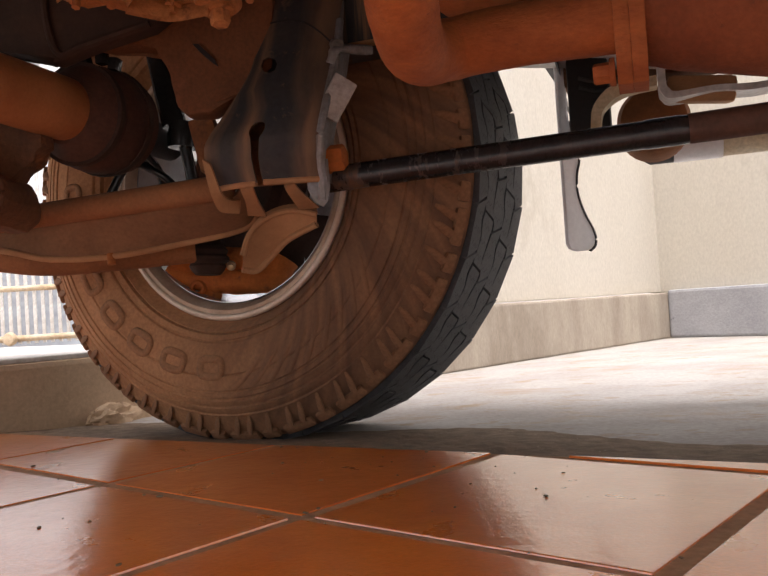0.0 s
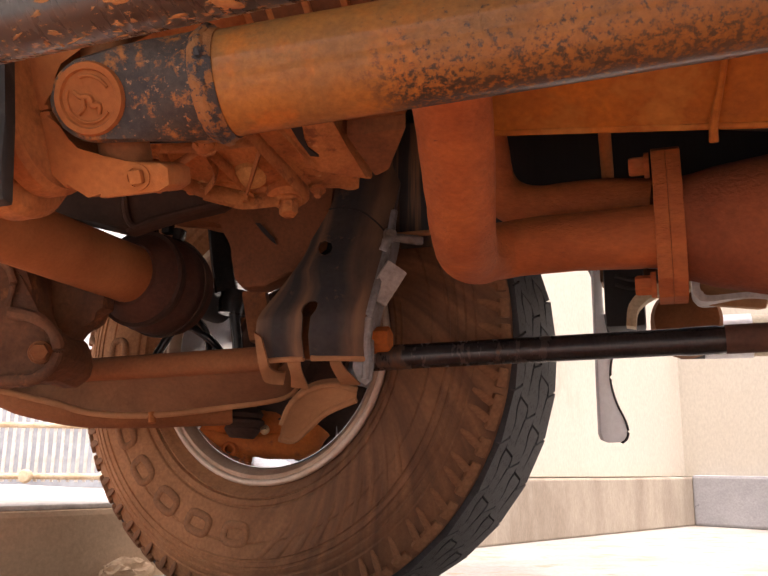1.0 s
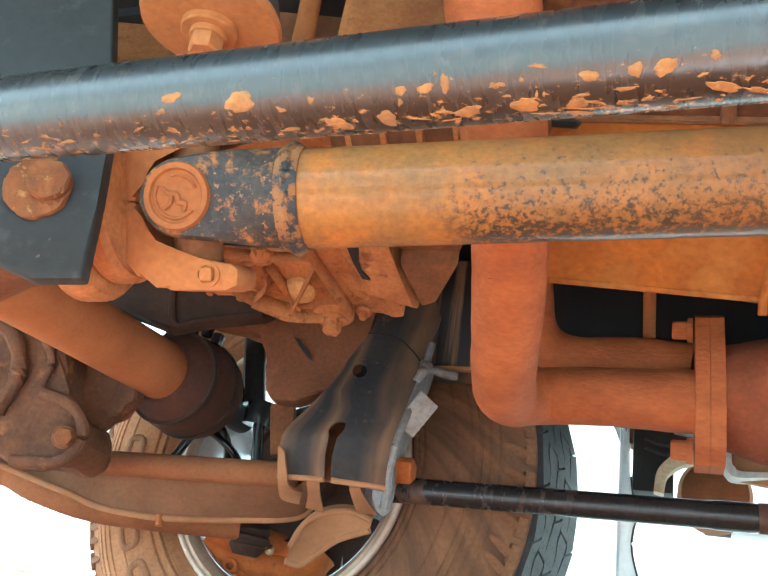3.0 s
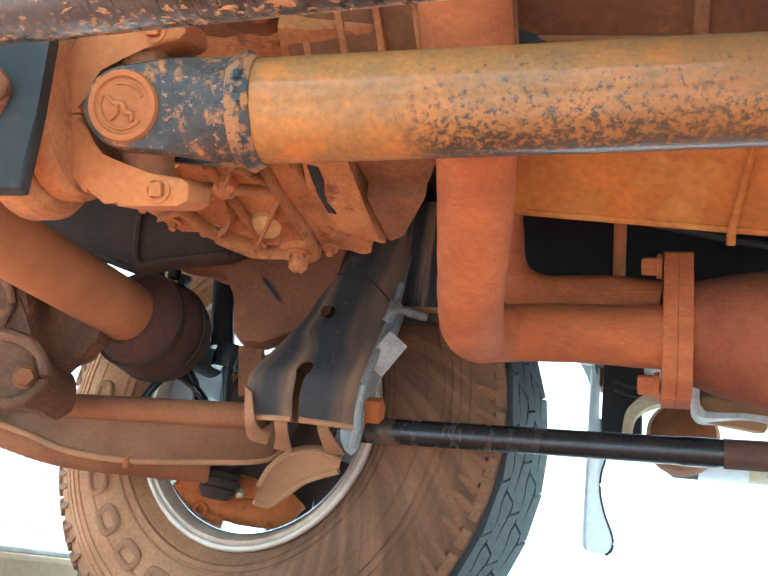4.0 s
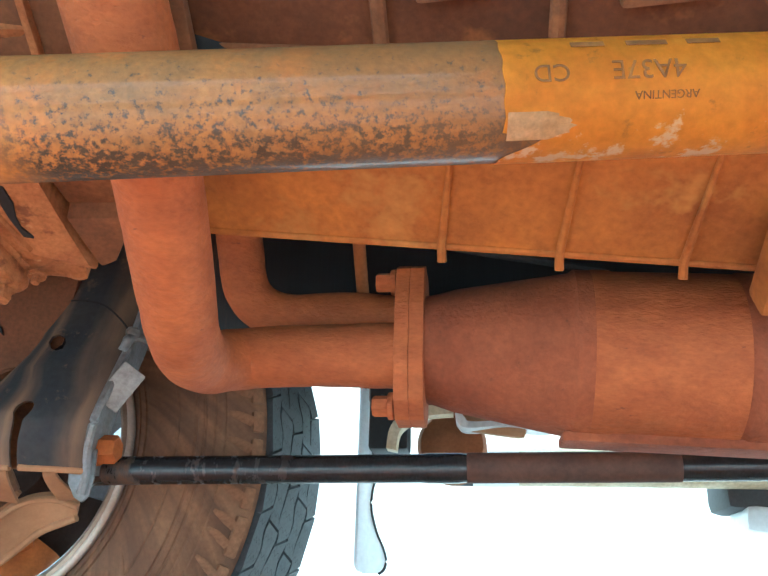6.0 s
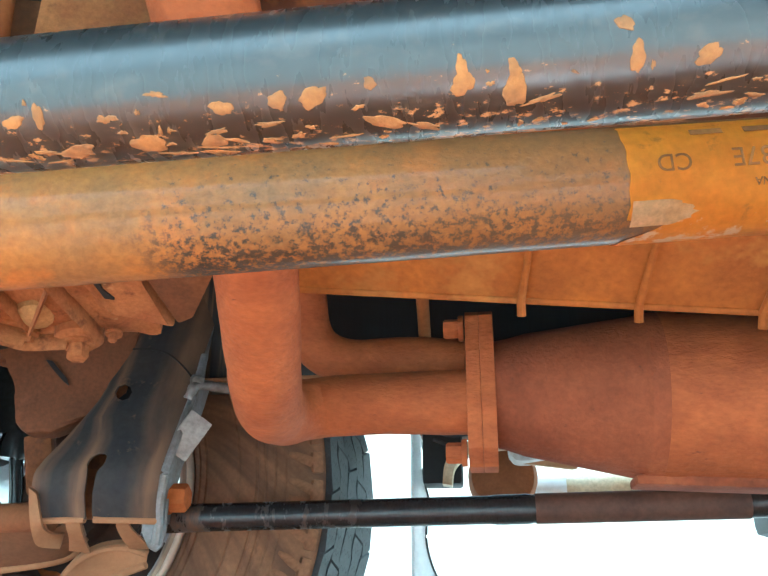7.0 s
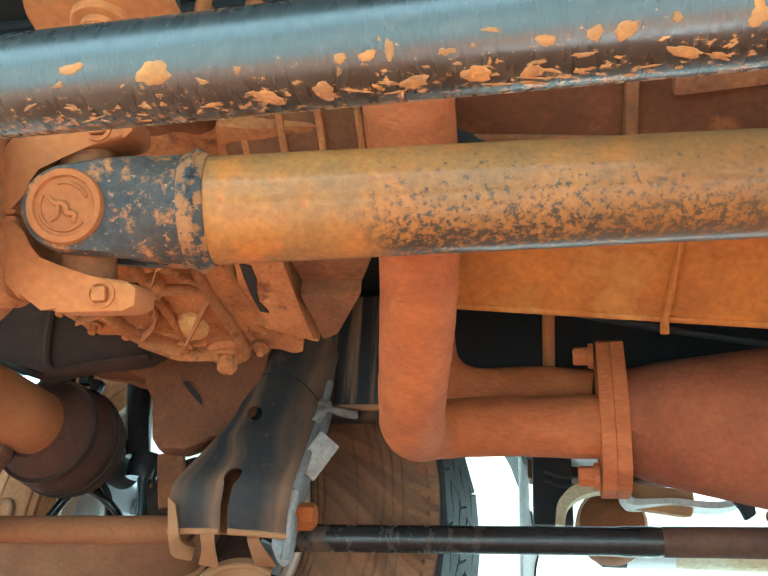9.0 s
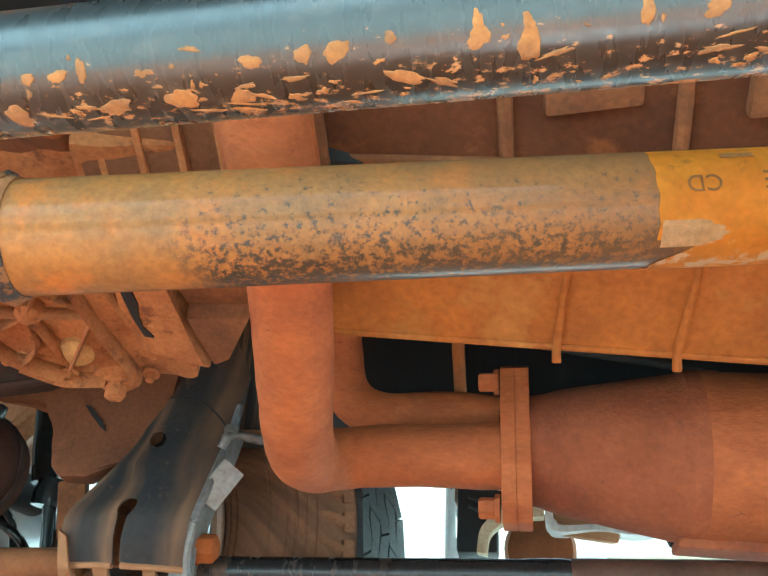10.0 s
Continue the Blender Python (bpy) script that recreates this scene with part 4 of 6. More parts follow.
wrapped_text("4A37E", 0.0150, 0.4420, -22)
wrapped_text("CD", 0.0135, 0.3800, -20)
wrapped_text("ARGENTINA", 0.0062, 0.4480, 6)
bm = bmesh.new()
for z, w in ((0.392, 0.018), (0.424, 0.022), (0.455, 0.018)):
    b = radians(-43)
    box(bm, Matrix(((math.cos(b), -math.sin(b), 0, 0.03485 * math.cos(b)), (math.sin(b), math.cos(b), 0, 0.03485 * math.sin(b)), (0, 0, 1, z), (0, 0, 0, 1))), 0.0004, 0.0040, w, 0)
part("faded_line", bm, INK, label_paper, "worn line of print", PSM)

# joint flange in front of the shaft
FL = CAP + ps * -0.043
FLM = frame_of(FL, -ps, (0, 0, 1))
bm = bmesh.new()
lathe(bm, [(0, 0.0), (0.050, 0.0), (0.054, 0.004), (0.054, 0.016), (0.050, 0.019), (0.062, 0.021), (0.066, 0.026), (0.066, 0.040), (0.060, 0.046), (0, 0.046)], FLM, 48)
flange = T("joint_flange", bm, MUD_CAST, "dusty cast flange of the shaft joint")
side = CAP_DIR.cross(ps)
for s in (1, -1):
    bm = bmesh.new()
    c = CAP + side * 0.044 * s
    ear_m = Matrix.Translation(CAP) @ Matrix((ps, side * s, CAP_DIR)).transposed().to_4x4() @ Matrix.Translation((0, 0, -0.020))
    ear = [(-0.044, 0.0), (-0.036, 0.0), (-0.034, 0.012), (-0.030, 0.021), (-0.024, 0.029), (-0.008, 0.036), (0.0085, 0.039), (0.030, 0.043), (0.035, 0.047), (0.034, 0.058), (0.026, 0.061), (-0.013, 0.060), (-0.020, 0.055), (-0.036, 0.050), (-0.044, 0.040)]
    prism(bm, ear if s > 0 else ear[::-1], ear_m, 0.040, 0.005)
    part("fork_ear", bm, MUD, flange)
    bm = bmesh.new()
    lathe(bm, [(0.0062, 0), (0.0085, 0), (0.0085, 0.002), (0.0062, 0.002)], frame_of(CAP + side * 0.050 * s + ps * 0.014 + CAP_DIR * 0.0195, CAP_DIR, ps), 20, True)
    box(bm, frame_of(CAP + side * 0.050 * s + ps * 0.014 + CAP_DIR * 0.021, CAP_DIR, ps), 0.0085, 0.009, 0.008, 0.0015)
    part("nut", bm, MUD, flange)
bm = bmesh.new()
lathe(bm, [(0, 0.04), (0.048, 0.04), (0.056, 0.09), (0.075, 0.14), (0.08, 0.2), (0, 0.2)], FLM, 36)
T("pinion_housing", bm, MUD_DARK, "dusty neck of the axle housing")

# near bracket plate with its bolt
bm = bmesh.new()
prism(bm, xz([(-0.52, 0.40), (-0.30, 0.360), (-0.250, 0.345), (-0.219, 0.349), (-0.224, 0.40), (-0.230, 0.45), (-0.268, 0.60), (-0.30, 0.66), (-0.52, 0.66)]), plane_y(0.375), 0.012, 0.003)
plate = T("mounting_bracket", bm, PLATE, "black painted bracket plate with a rusty bolt")
bm = bmesh.new()
bm_m = frame_of((-0.262, 0.374, 0.403), (0.1, -1, -0.1))
lathe(bm, [(0, -0.002), (0.0200, -0.002), (0.0205, 0.003), (0.0198, 0.0048), (0.0150, 0.0052), (0.0080, 0.0050), (0, 0.0050)], bm_m, 32)
lathe(bm, [(0, 0), (0.0128, 0), (0.0132, 0.0085), (0.0122, 0.0100), (0.0060, 0.0104), (0, 0.0104)], bm_m @ Matrix.Translation((0.0075, 0.0045, 0)), 28)
roughen(bm, 1, 0.0012, 150)
part("bolt", bm, RUSTY, plate, "rusty brown bolt head")

# rubber mount above
MB = frame_of((-0.172, 0.346, 0.511), (0.016, 0.004, -1), (1, 0, 0)) @ Matrix.Scale(1.07, 4)
bm = bmesh.new()
lathe(bm, [(0, -0.13), (0.034, -0.13), (0.034, -0.022), (0, -0.022)], MB, 40)
mount = T("rubber_mount", bm, MUD, "dusty round mount with a black rubber ring")
bm = bmesh.new()
lathe(bm, [(0.02, -0.024), (0.0365, -0.024), (0.038, -0.018), (0.0365, -0.010), (0.02, -0.010)], MB, 40, True)
part("rubber_ring", bm, RUBBER, mount, "black rubber ring")
bm = bmesh.new()
lathe(bm, [(0, -0.010), (0.040, -0.010), (0.0415, -0.006), (0.040, -0.002), (0, -0.001)], MB, 44)
lathe(bm, [(0, -0.002), (0.0165, -0.002), (0.0165, 0.0022), (0.0155, 0.003), (0, 0.003)], MB, 32)
part("end_disc", bm, MUD, mount)
bm = bmesh.new()
bolt(bm, MB @ Matrix.Translation((0, 0, 0.003)), 0.0098, 0.013, 1.1)
part("bolt", bm, MUD, mount)

# axle housing casting: a sloping ribbed face over a lumpy body
def face(x, y, lift=0.0):
    """A point on the casting's sloping lower face, lifted outwards."""
    return Vector((x, y, 0.50 + (0.84 - y) * 0.4545)) - Vector((0, 0.414, 0.910)) * lift


def casting():
    bm = bmesh.new()
    nx, ny = 44, 30
    grid = []
    for layer in (0, 1):
        rows = []
        for j in range(ny + 1):
            row = []
            for i in range(nx + 1):
                u, v = i / nx, j / ny
                y = 0.56 + 0.285 * v
                x0, x1 = -0.415 + 0.50 * (v - 0.73), -0.075 + 0.015 * v
                x = x0 + (x1 - x0) * u
                p = face(x, y)
                if layer == 0:
                    edge = min(1, 6 * min(u, 1 - u), 8 * (1 - v))
                    p = face(x, y, -0.020 * (1 - edge ** 0.5) - 0.009 + 0.006 * noise.noise(Vector((x, y, 0)) * 26) + 0.004 * noise.noise(Vector((x, y, 3)) * 60))
                    p.y += (0.016 * noise.noise(Vector((x * 30, 7, 0))) + 0.010 * noise.noise(Vector((x * 75, 3, 0)))) * v ** 6
                else:
                    p = face(x, y, -0.14)
                row.append(bm.verts.new(p))
            rows.append(row)
        grid.append(rows)
    a, b = grid
    for j in range(ny):
        for i in range(nx):
            bm.faces.new((a[j][i], a[j][i + 1], a[j + 1][i + 1], a[j + 1][i]))
            bm.faces.new((b[j][i], b[j + 1][i], b[j + 1][i + 1], b[j][i + 1]))
    for j in range(ny):
        for i in (0, nx):
            bm.faces.new((a[j][i], a[j + 1][i], b[j + 1][i], b[j][i]))
    for i in range(nx):
        for j in (0, ny):
            bm.faces.new((a[j][i], a[j][i + 1], b[j][i + 1], b[j][i]))
    body = T("axle_housing", bm, MUD_CAST, "ribbed cast axle housing thick with orange dust")
    for k, pts in enumerate((
            ((-0.219, 0.757), (-0.268, 0.758), (-0.33, 0.752)), ((-0.219, 0.757), (-0.246, 0.709), (-0.262, 0.66)), ((-0.219, 0.757), (-0.208, 0.725), (-0.198, 0.68)),
            ((-0.219, 0.757), (-0.159, 0.750)), ((-0.219, 0.757), (-0.184, 0.817)), ((-0.219, 0.757), (-0.215, 0.794), (-0.235, 0.822)), ((-0.219, 0.757), (-0.268, 0.789), (-0.30, 0.805)),
            ((-0.208, 0.725), (-0.163, 0.743)), ((-0.183, 0.705), (-0.157, 0.757), (-0.119, 0.822)), ((-0.150, 0.700), (-0.131, 0.732), (-0.101, 0.780)), ((-0.324, 0.774), (-0.274, 0.786), (-0.245, 0.814), (-0.192, 0.831)),
            ((-0.268, 0.758), (-0.285, 0.72), (-0.30, 0.68)), ((-0.157, 0.757), (-0.184, 0.817)), ((-0.246, 0.709), (-0.275, 0.735), (-0.33, 0.752)), ((-0.268, 0.758), (-0.268, 0.789)), ((-0.33, 0.752), (-0.36, 0.735), (-0.39, 0.70)),
            ((-0.324, 0.774), (-0.36, 0.760), (-0.40, 0.74)), ((-0.208, 0.725), (-0.180, 0.700)), ((-0.36, 0.735), (-0.335, 0.70), (-0.33, 0.66)), ((-0.235, 0.822), (-0.192, 0.836), (-0.150, 0.832)))):
        bm = bmesh.new()
        q = [face(x, y, 0.0) for x, y in pts]
        if len(q) > 2:
            q = smooth_path(q, 4)
        sweep(bm, q, 0.0021 if k < 8 else 0.0027, 8, 4.6, up=(0, 0.414, 0.910), lump=0.0014)
        sweep(bm, [p + Vector((0, 0.0062, 0.0137)) for p in q], 0.0075, 10, 0.8, up=(0, 0.414, 0.910), lump=0.003)
        part("rib", bm, MUD_CAST, body)
    bm = bmesh.new()
    lathe(bm, [(0, -0.014), (0.015, -0.014), (0.013, 0.004), (0.008, 0.009), (0, 0.011)], frame_of(face(-0.219, 0.757), (0, -0.41, -0.91)), 16)
    part("boss", bm, MUD_CAST, body)
    bm = bmesh.new()
    lathe(bm, [(0, -0.02), (0.021, -0.02), (0.018, -0.003), (0.010, 0.003), (0, 0.004)], frame_of(face(-0.179, 0.805), (0.1, -0.41, -0.9)), 12)
    part("boss", bm, GLINT_DUST, body, "dusty boss coloured pale for a sun glint")
    bm = bmesh.new()
    lathe(bm, [(0, -0.03), (0.026, -0.03), (0.025, 0.0), (0.02, 0.004), (0, 0.004)], frame_of((-0.142, 0.842, 0.508), (0.1, -0.2, -0.97)), 24)
    bolt(bm, frame_of((-0.142, 0.842, 0.505), (0.1, -0.2, -0.97)), 0.011, 0.020, 1.5)
    part("drain_plug", bm, MUD_CAST, body)
    for x, y in ((-0.317, 0.803), (-0.286, 0.823), (-0.189, 0.840), (-0.105, 0.832), (-0.25, 0.826)):
        bm = bmesh.new()
        bolt(bm, frame_of(face(x, y - 0.008, -0.006), (0, -0.3, -0.95)), 0.0048, 0.011, 1.9)
        part("bolt", bm, MUD_CAST, body)
    return body


casting()
# folded bracket beside it
bm = bmesh.new()
prism(bm, [(-0.139, 0.66), (-0.093, 0.66), (-0.093, 0.687), (-0.069, 0.752), (-0.040, 0.798), (-0.100, 0.785), (-0.112, 0.778), (-0.127, 0.735)], Matrix(((1, 0, 0, 0), (0, 1, 0, 0), (0, -0.4545, -1, 0.50 + 0.84 * 0.4545 - 0.008), (0, 0, 0, 1))), -0.10, 0.004)
gb = T("gearbox_bracket", bm, MUD_CAST, "dusty folded steel bracket")
bm = bmesh.new()
prism(bm, [(-0.066, 0.742), (-0.002, 0.733), (-0.022, 0.788), (-0.038, 0.798)], Matrix(((1, 0, 0, 0), (0, 1, 0, 0), (0, -0.4545, -1, 0.50 + 0.84 * 0.4545 - 0.004), (0, 0, 0, 1))), -0.09, 0.004)
prism(bm, [(-0.092, 0.62), (0.02, 0.62), (-0.002, 0.733), (-0.066, 0.742), (-0.090, 0.687)], Matrix(((1, 0, 0, 0), (0, 1, 0, 0), (0, -0.30, -1, 0.50 + 0.84 * 0.4545 + 0.012 - 0.115), (0, 0, 0, 1))), -0.06, 0.004)
part("side_plate", bm, MUD_DARK, gb)
# Flat dark piece that paints the shade of a slot, without a real recess.
bm = bmesh.new()
prism(bm, [(-0.126, 0.706), (-0.115, 0.708), (-0.109, 0.724), (-0.109, 0.739), (-0.106, 0.750), (-0.096, 0.761), (-0.105, 0.760), (-0.115, 0.740), (-0.122, 0.720)], Matrix(((1, 0, 0, 0), (0, 1, 0, 0), (0, -0.4545, -1, 0.50 + 0.84 * 0.4545 - 0.0105), (0, 0, 0, 1))), -0.004, 0.0)
part("cavity", bm, DARK_STEEL, gb)


# gearbox side: a long dusty panel with thin ribs
def along(x, y0, z0, z1, x0=0.08, x1=0.50):
    f = (x - x0) / (x1 - x0)
    return Vector((x, y0 - 0.287 * (x - x0), z0 + (z1 - z0) * f))


def gearbox():
    xs = [0.04, 0.15, 0.28, 0.38, 0.50, 0.80, 1.2]
    low = [along(x, 0.700, 0.526, 0.484) for x in xs]
    mid = [p - OUT * 0.156 + Vector((0, 0, 0.085)) for p in low]
    far = [p - OUT * 0.42 + Vector((0, 0, 0.20)) for p in low]
    bm = bmesh.new()
    strip(bm, low, mid, 0.008, (0, 0.3, 1))
    body = T("gearbox_panel", bm, MUD_PANEL, "long orange-dusted gearbox side with thin ribs")
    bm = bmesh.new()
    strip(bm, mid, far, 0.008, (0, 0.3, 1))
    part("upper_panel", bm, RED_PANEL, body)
    bm = bmesh.new()
    sweep(bm, [p + Vector((0, 0.001, -0.001)) for p in low], 0.0035, 8)
    part("lower_edge", bm, MUD_PANEL, body)
    bm = bmesh.new()
    sweep(bm, mid, 0.004, 8)
    part("ledge", bm, MUD_DARK, body)
    for x in (0.275, 0.372, 0.47, 0.57):
        p = along(x, 0.700, 0.526, 0.484)
        bm = bmesh.new()
        sweep(bm, [p + OUT * 0.006 + Vector((0, 0, -0.014)), p - OUT * 0.002 + Vector((0, 0, -0.002)), p - OUT * 0.07 + REAR * 0.009 + Vector((0, 0, 0.034)), p - OUT * 0.15 + REAR * 0.022 + Vector((0, 0, 0.079))], [0.0042, 0.004, 0.0028, 0.0025], 8)
        part("rib", bm, MUD_PANEL, body)
    for x in (0.24, 0.36, 0.50):
        p = along(x, 0.700, 0.526, 0.484) - OUT * 0.16 + Vector((0, 0, 0.082))
        bm = bmesh.new()
        sweep(bm, [p, p - OUT * 0.26 + Vector((0, 0, 0.113))], 0.006, 8)
        part("rib", bm, MUD_DARK, body)
    for x in (0.30, 0.43):
        p = along(x, 0.700, 0.526, 0.484) - OUT * 0.235 + Vector((0, 0, 0.112))
        bm = bmesh.new()
        box(bm, frame_of(p, (0, -0.4, -0.9), REAR), 0.07, 0.07, 0.012, 0.004)
        part("pad", bm, MUD_DARK, body)
    # Dark piece laid where the gap beside the pipe is in shade.
    bm = bmesh.new()
    prism(bm, [(0.048, 0.600), (0.085, 0.600), (0.094, 0.612), (0.094, 0.66), (0.048, 0.66)], plane_y(0.535), 0.012, 0.004)
    part("cavity", bm, DARK_STEEL, body)
    p = along(0.52, 0.700, 0.526, 0.484)
    bm = bmesh.new()
    box(bm, frame_of(p + Vector((0.05, -0.05, -0.004)), (0, -0.45, -0.9), REAR), 0.12, 0.10, 0.03, 0.004)
    part("lug", bm, MUD_PANEL, body)
    bm = bmesh.new()
    box(bm, frame_of((-0.04, 0.515, 0.600), (0, -0.6, -0.8), REAR), 0.19, 0.09, 0.02, 0.006)
    cover = part("cover", bm, MUD_DARK, body)
    for k in range(6):
        bm = bmesh.new()
        box(bm, frame_of((-0.115 + 0.031 * k, 0.5315 - 0.009 * k, 0.587), (0, -0.6, -0.8), REAR), 0.006, 0.075, 0.020, 0.002)
        part("fin", bm, MUD_CAST, cover)
    return body


gearbox()

# housing over the shaft joint
bm = bmesh.new()
prism(bm, [(-0.135, 0.57), (-0.128, 0.80), (0.02, 0.80), (0.0, 0.615), (-0.05, 0.60), (-0.055, 0.585)], plane_y(0.515), 0.10, 0.008)
roughen(bm, 3, 0.003, 24)
housing = T("joint_housing", bm, MUD_CAST, "dusty cast housing above the propeller shaft")
bm = bmesh.new()
prism(bm, [(-0.30, 0.64), (-0.26, 0.62), (-0.16, 0.62), (-0.13, 0.64), (-0.13, 0.80), (-0.30, 0.80)], plane_y(0.56), 0.06, 0.008)
part("rear_web", bm, MUD_DARK, housing)
bm = bmesh.new()
sweep(bm, [(-0.168, 0.535, 0.80), (-0.165, 0.535, 0.66), (-0.160, 0.54, 0.600)], 0.010, 12, lump=0.002)
part("post", bm, MUD, housing)

# exhaust
bm = bmesh.new()
pipe_path = smooth_path([(-0.030, 0.27, 0.72), (-0.012, 0.36, 0.645), (0.012, 0.46, 0.577), (0.034, 0.55, 0.522), (0.047, 0.645, 0.472), (0.056, 0.745, 0.434), (0.070, 0.822, 0.434), (0.104, 0.862, 0.448), (0.15, 0.855, 0.453), (0.25, 0.822, 0.452), (0.285, 0.812, 0.451)], 8)
sweep(bm, pipe_path, [0.036 - 0.003 * min(1, i / 40) + 0.003 * max(0, (i - 66) / 14) for i in range(len(pipe_path))], 36, up=(0.2, 0.5, 1), lump=0.0012)
pipe = T("exhaust_pipe", bm, EXHAUST, "bent exhaust pipe coated in orange-red dust")
bm = bmesh.new()
sweep(bm, smooth_path([(0.085, 0.86, 0.66), (0.092, 0.90, 0.60), (0.108, 0.925, 0.545), (0.15, 0.93, 0.523), (0.22, 0.90, 0.520), (0.285, 0.87, 0.510)], 8), 0.027, 24, up=(0.2, 0.5, 1), lump=0.001)
part("second_pipe", bm, EXHAUST, pipe)
bm = bmesh.new()
fm = frame_of((0.272, 0.838, 0.468), REAR, (0, 0, 1))
for z in (0.002, 0.0170):
    prism(bm, [(0.072, -0.04), (0.085, -0.02), (0.085, 0.022), (0.074, 0.044), (0.03, 0.058), (-0.03, 0.060), (-0.070, 0.050), (-0.086, 0.030), (-0.086, -0.012), (-0.07, -0.04)], fm @ Matrix.Translation((0, 0, z)), 0.0149, 0.0012)
part("flange", bm, EXHAUST, pipe)
for h in (0.066, -0.070):
    bm = bmesh.new()
    bolt(bm, frame_of(fm @ Vector((h, 0.022, 0)), -REAR, (0, 0, 1)), 0.011, 0.022, 1.3)
    part("bolt", bm, EXHAUST, pipe)
bm = bmesh.new()
CATM = frame_of((0.295, 0.834, 0.466), REAR + Vector((0, 0.0, -0.045)), (0, 0, 1))
lathe(bm, [(0, 0), (0.056, 0), (0.060, 0.02), (0.066, 0.04), (0.086, 0.155), (0.090, 0.160), (0.090, 0.176), (0.0865, 0.180), (0.088, 0.32), (0.091, 0.325), (0.091, 0.35), (0.05, 0.46), (0, 0.46)], CATM, 48)
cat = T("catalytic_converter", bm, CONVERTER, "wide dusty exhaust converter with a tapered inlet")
bm = bmesh.new()
lathe(bm, [(0.080, 0.172), (0.0895, 0.174), (0.0905, 0.180), (0.0905, 0.196), (0.0890, 0.200), (0.0895, 0.318), (0.080, 0.320)], CATM, 48)
part("sleeve", bm, EXHAUST, cat, "lighter orange dusty sleeve round the converter")
bm = bmesh.new()
box(bm, CATM @ Matrix.Translation((-0.090, 0.0, 0.30)), 0.010, 0.05, 0.30, 0.003)
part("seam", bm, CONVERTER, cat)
bm = bmesh.new()
sweep(bm, [(0.212, 0.80, 0.64), (0.226, 0.85, 0.60), (0.243, 0.915, 0.548)], 0.0075, 12)
T("hanger_rod", bm, MUD, "thin dusty hanger rod")

# unseen cab sill behind the camera, added to block near-side light
bm = bmesh.new()
box(bm, frame_of(Vector((0.20, 0.69, 0.65)) - OUT * 0.86 + REAR * 1.60, (0, 0, 1), REAR), 2.8, 0.05, 0.36, 0.02)
T("near_sill", bm, DARK_STEEL, "unseen dark cab sill added to block near-side light")

# Unseen near-side step tube, added to cut the light under the sill.
bm = bmesh.new()
lathe(bm, [(0, -0.05), (0.030, -0.045), (0.037, -0.03), (0.037, 1.6), (0, 1.6)], frame_of(Vector((0.20, 0.69, 0.365)) - OUT * 0.96 + REAR * 0.28, REAR, (0, 0, 1)), 20)
T("side_step", bm, CREAM, "unseen cream tube added to block near-side light")

# bumper box ahead of the wheels, added to block sky light from the front
bm = bmesh.new()
box(bm, frame_of(Vector((-0.02, 0.62, 0.67)) - REAR * 1.02, (0, 0, 1), REAR), 0.14, 1.66, 0.28, 0.05)
T("front_bumper", bm, WHITE_PAINT, "white bumper box added to block light from the front")

# plain unseen box for the cab above the floor, added to cast its shadow
bm = bmesh.new()
box(bm, frame_of(Vector((0.20, 0.69, 1.26)) - OUT * 0.07 + REAR * 0.45, (0, 0, 1), REAR), 3.2, 1.62, 1.0, 0.12)
T("cab", bm, WHITE_PAINT, "white painted cab body")

# dark floor pan and frame rail
bm = bmesh.new()
fp = frame_of(Vector((0.20, 0.69, 0.735)) - OUT * 0.09 + REAR * 0.50, (0, 0, 1), REAR)
box(bm, fp, 3.2, 1.54, 0.03, 0.004)
pan = T("floor_pan", bm, DARK_STEEL, "dark underbody floor of the cab")
for k in range(7):
    bm = bmesh.new()
    box(bm, fp @ Matrix.Translation((-0.2, -0.29 + 0.15 * k, -0.02)), 2.6, 0.05, 0.012, 0.004)
    part("swage", bm, DARK_STEEL, pan)
bm = bmesh.new()
box(bm, frame_of((0.62, 0.905, 0.605), (0, 0, 1), REAR), 1.75, 0.08, 0.17, 0.01)
rail = T("frame_rail", bm, RAIL, "black box-section frame rail streaked with brown")
bm = bmesh.new()
box(bm, frame_of((0.62, 0.868, 0.522), (0, 0, 1), REAR), 1.75, 0.012, 0.006, 0.002)
part("lower_flange", bm, BEIGE, rail, "dusty lower flange edge")
bm = bmesh.new()
sweep(bm, smooth_path([(0.20, 0.95, 0.66), (0.33, 0.92, 0.63), (0.45, 0.90, 0.612), (0.60, 0.88, 0.60), (0.9, 0.80, 0.60)], 6), 0.005, 8)
T("brake_line", bm, RUBBER, "thin black line along the rail")

# Dark sheet added behind the axle to cover open sky.
bm = bmesh.new()
prism(bm, xz([(-1.3, 0.50), (-0.80, 0.515), (-0.62, 0.545), (-0.50, 0.60), (-0.40, 0.62), (-0.25, 0.66), (-0.25, 0.75), (-1.3, 0.75)]), plane_y(1.15), 0.012, 0.004)
T("arch_liner", bm, DARK_STEEL, "dark sheet added above the axle to cover the sky")

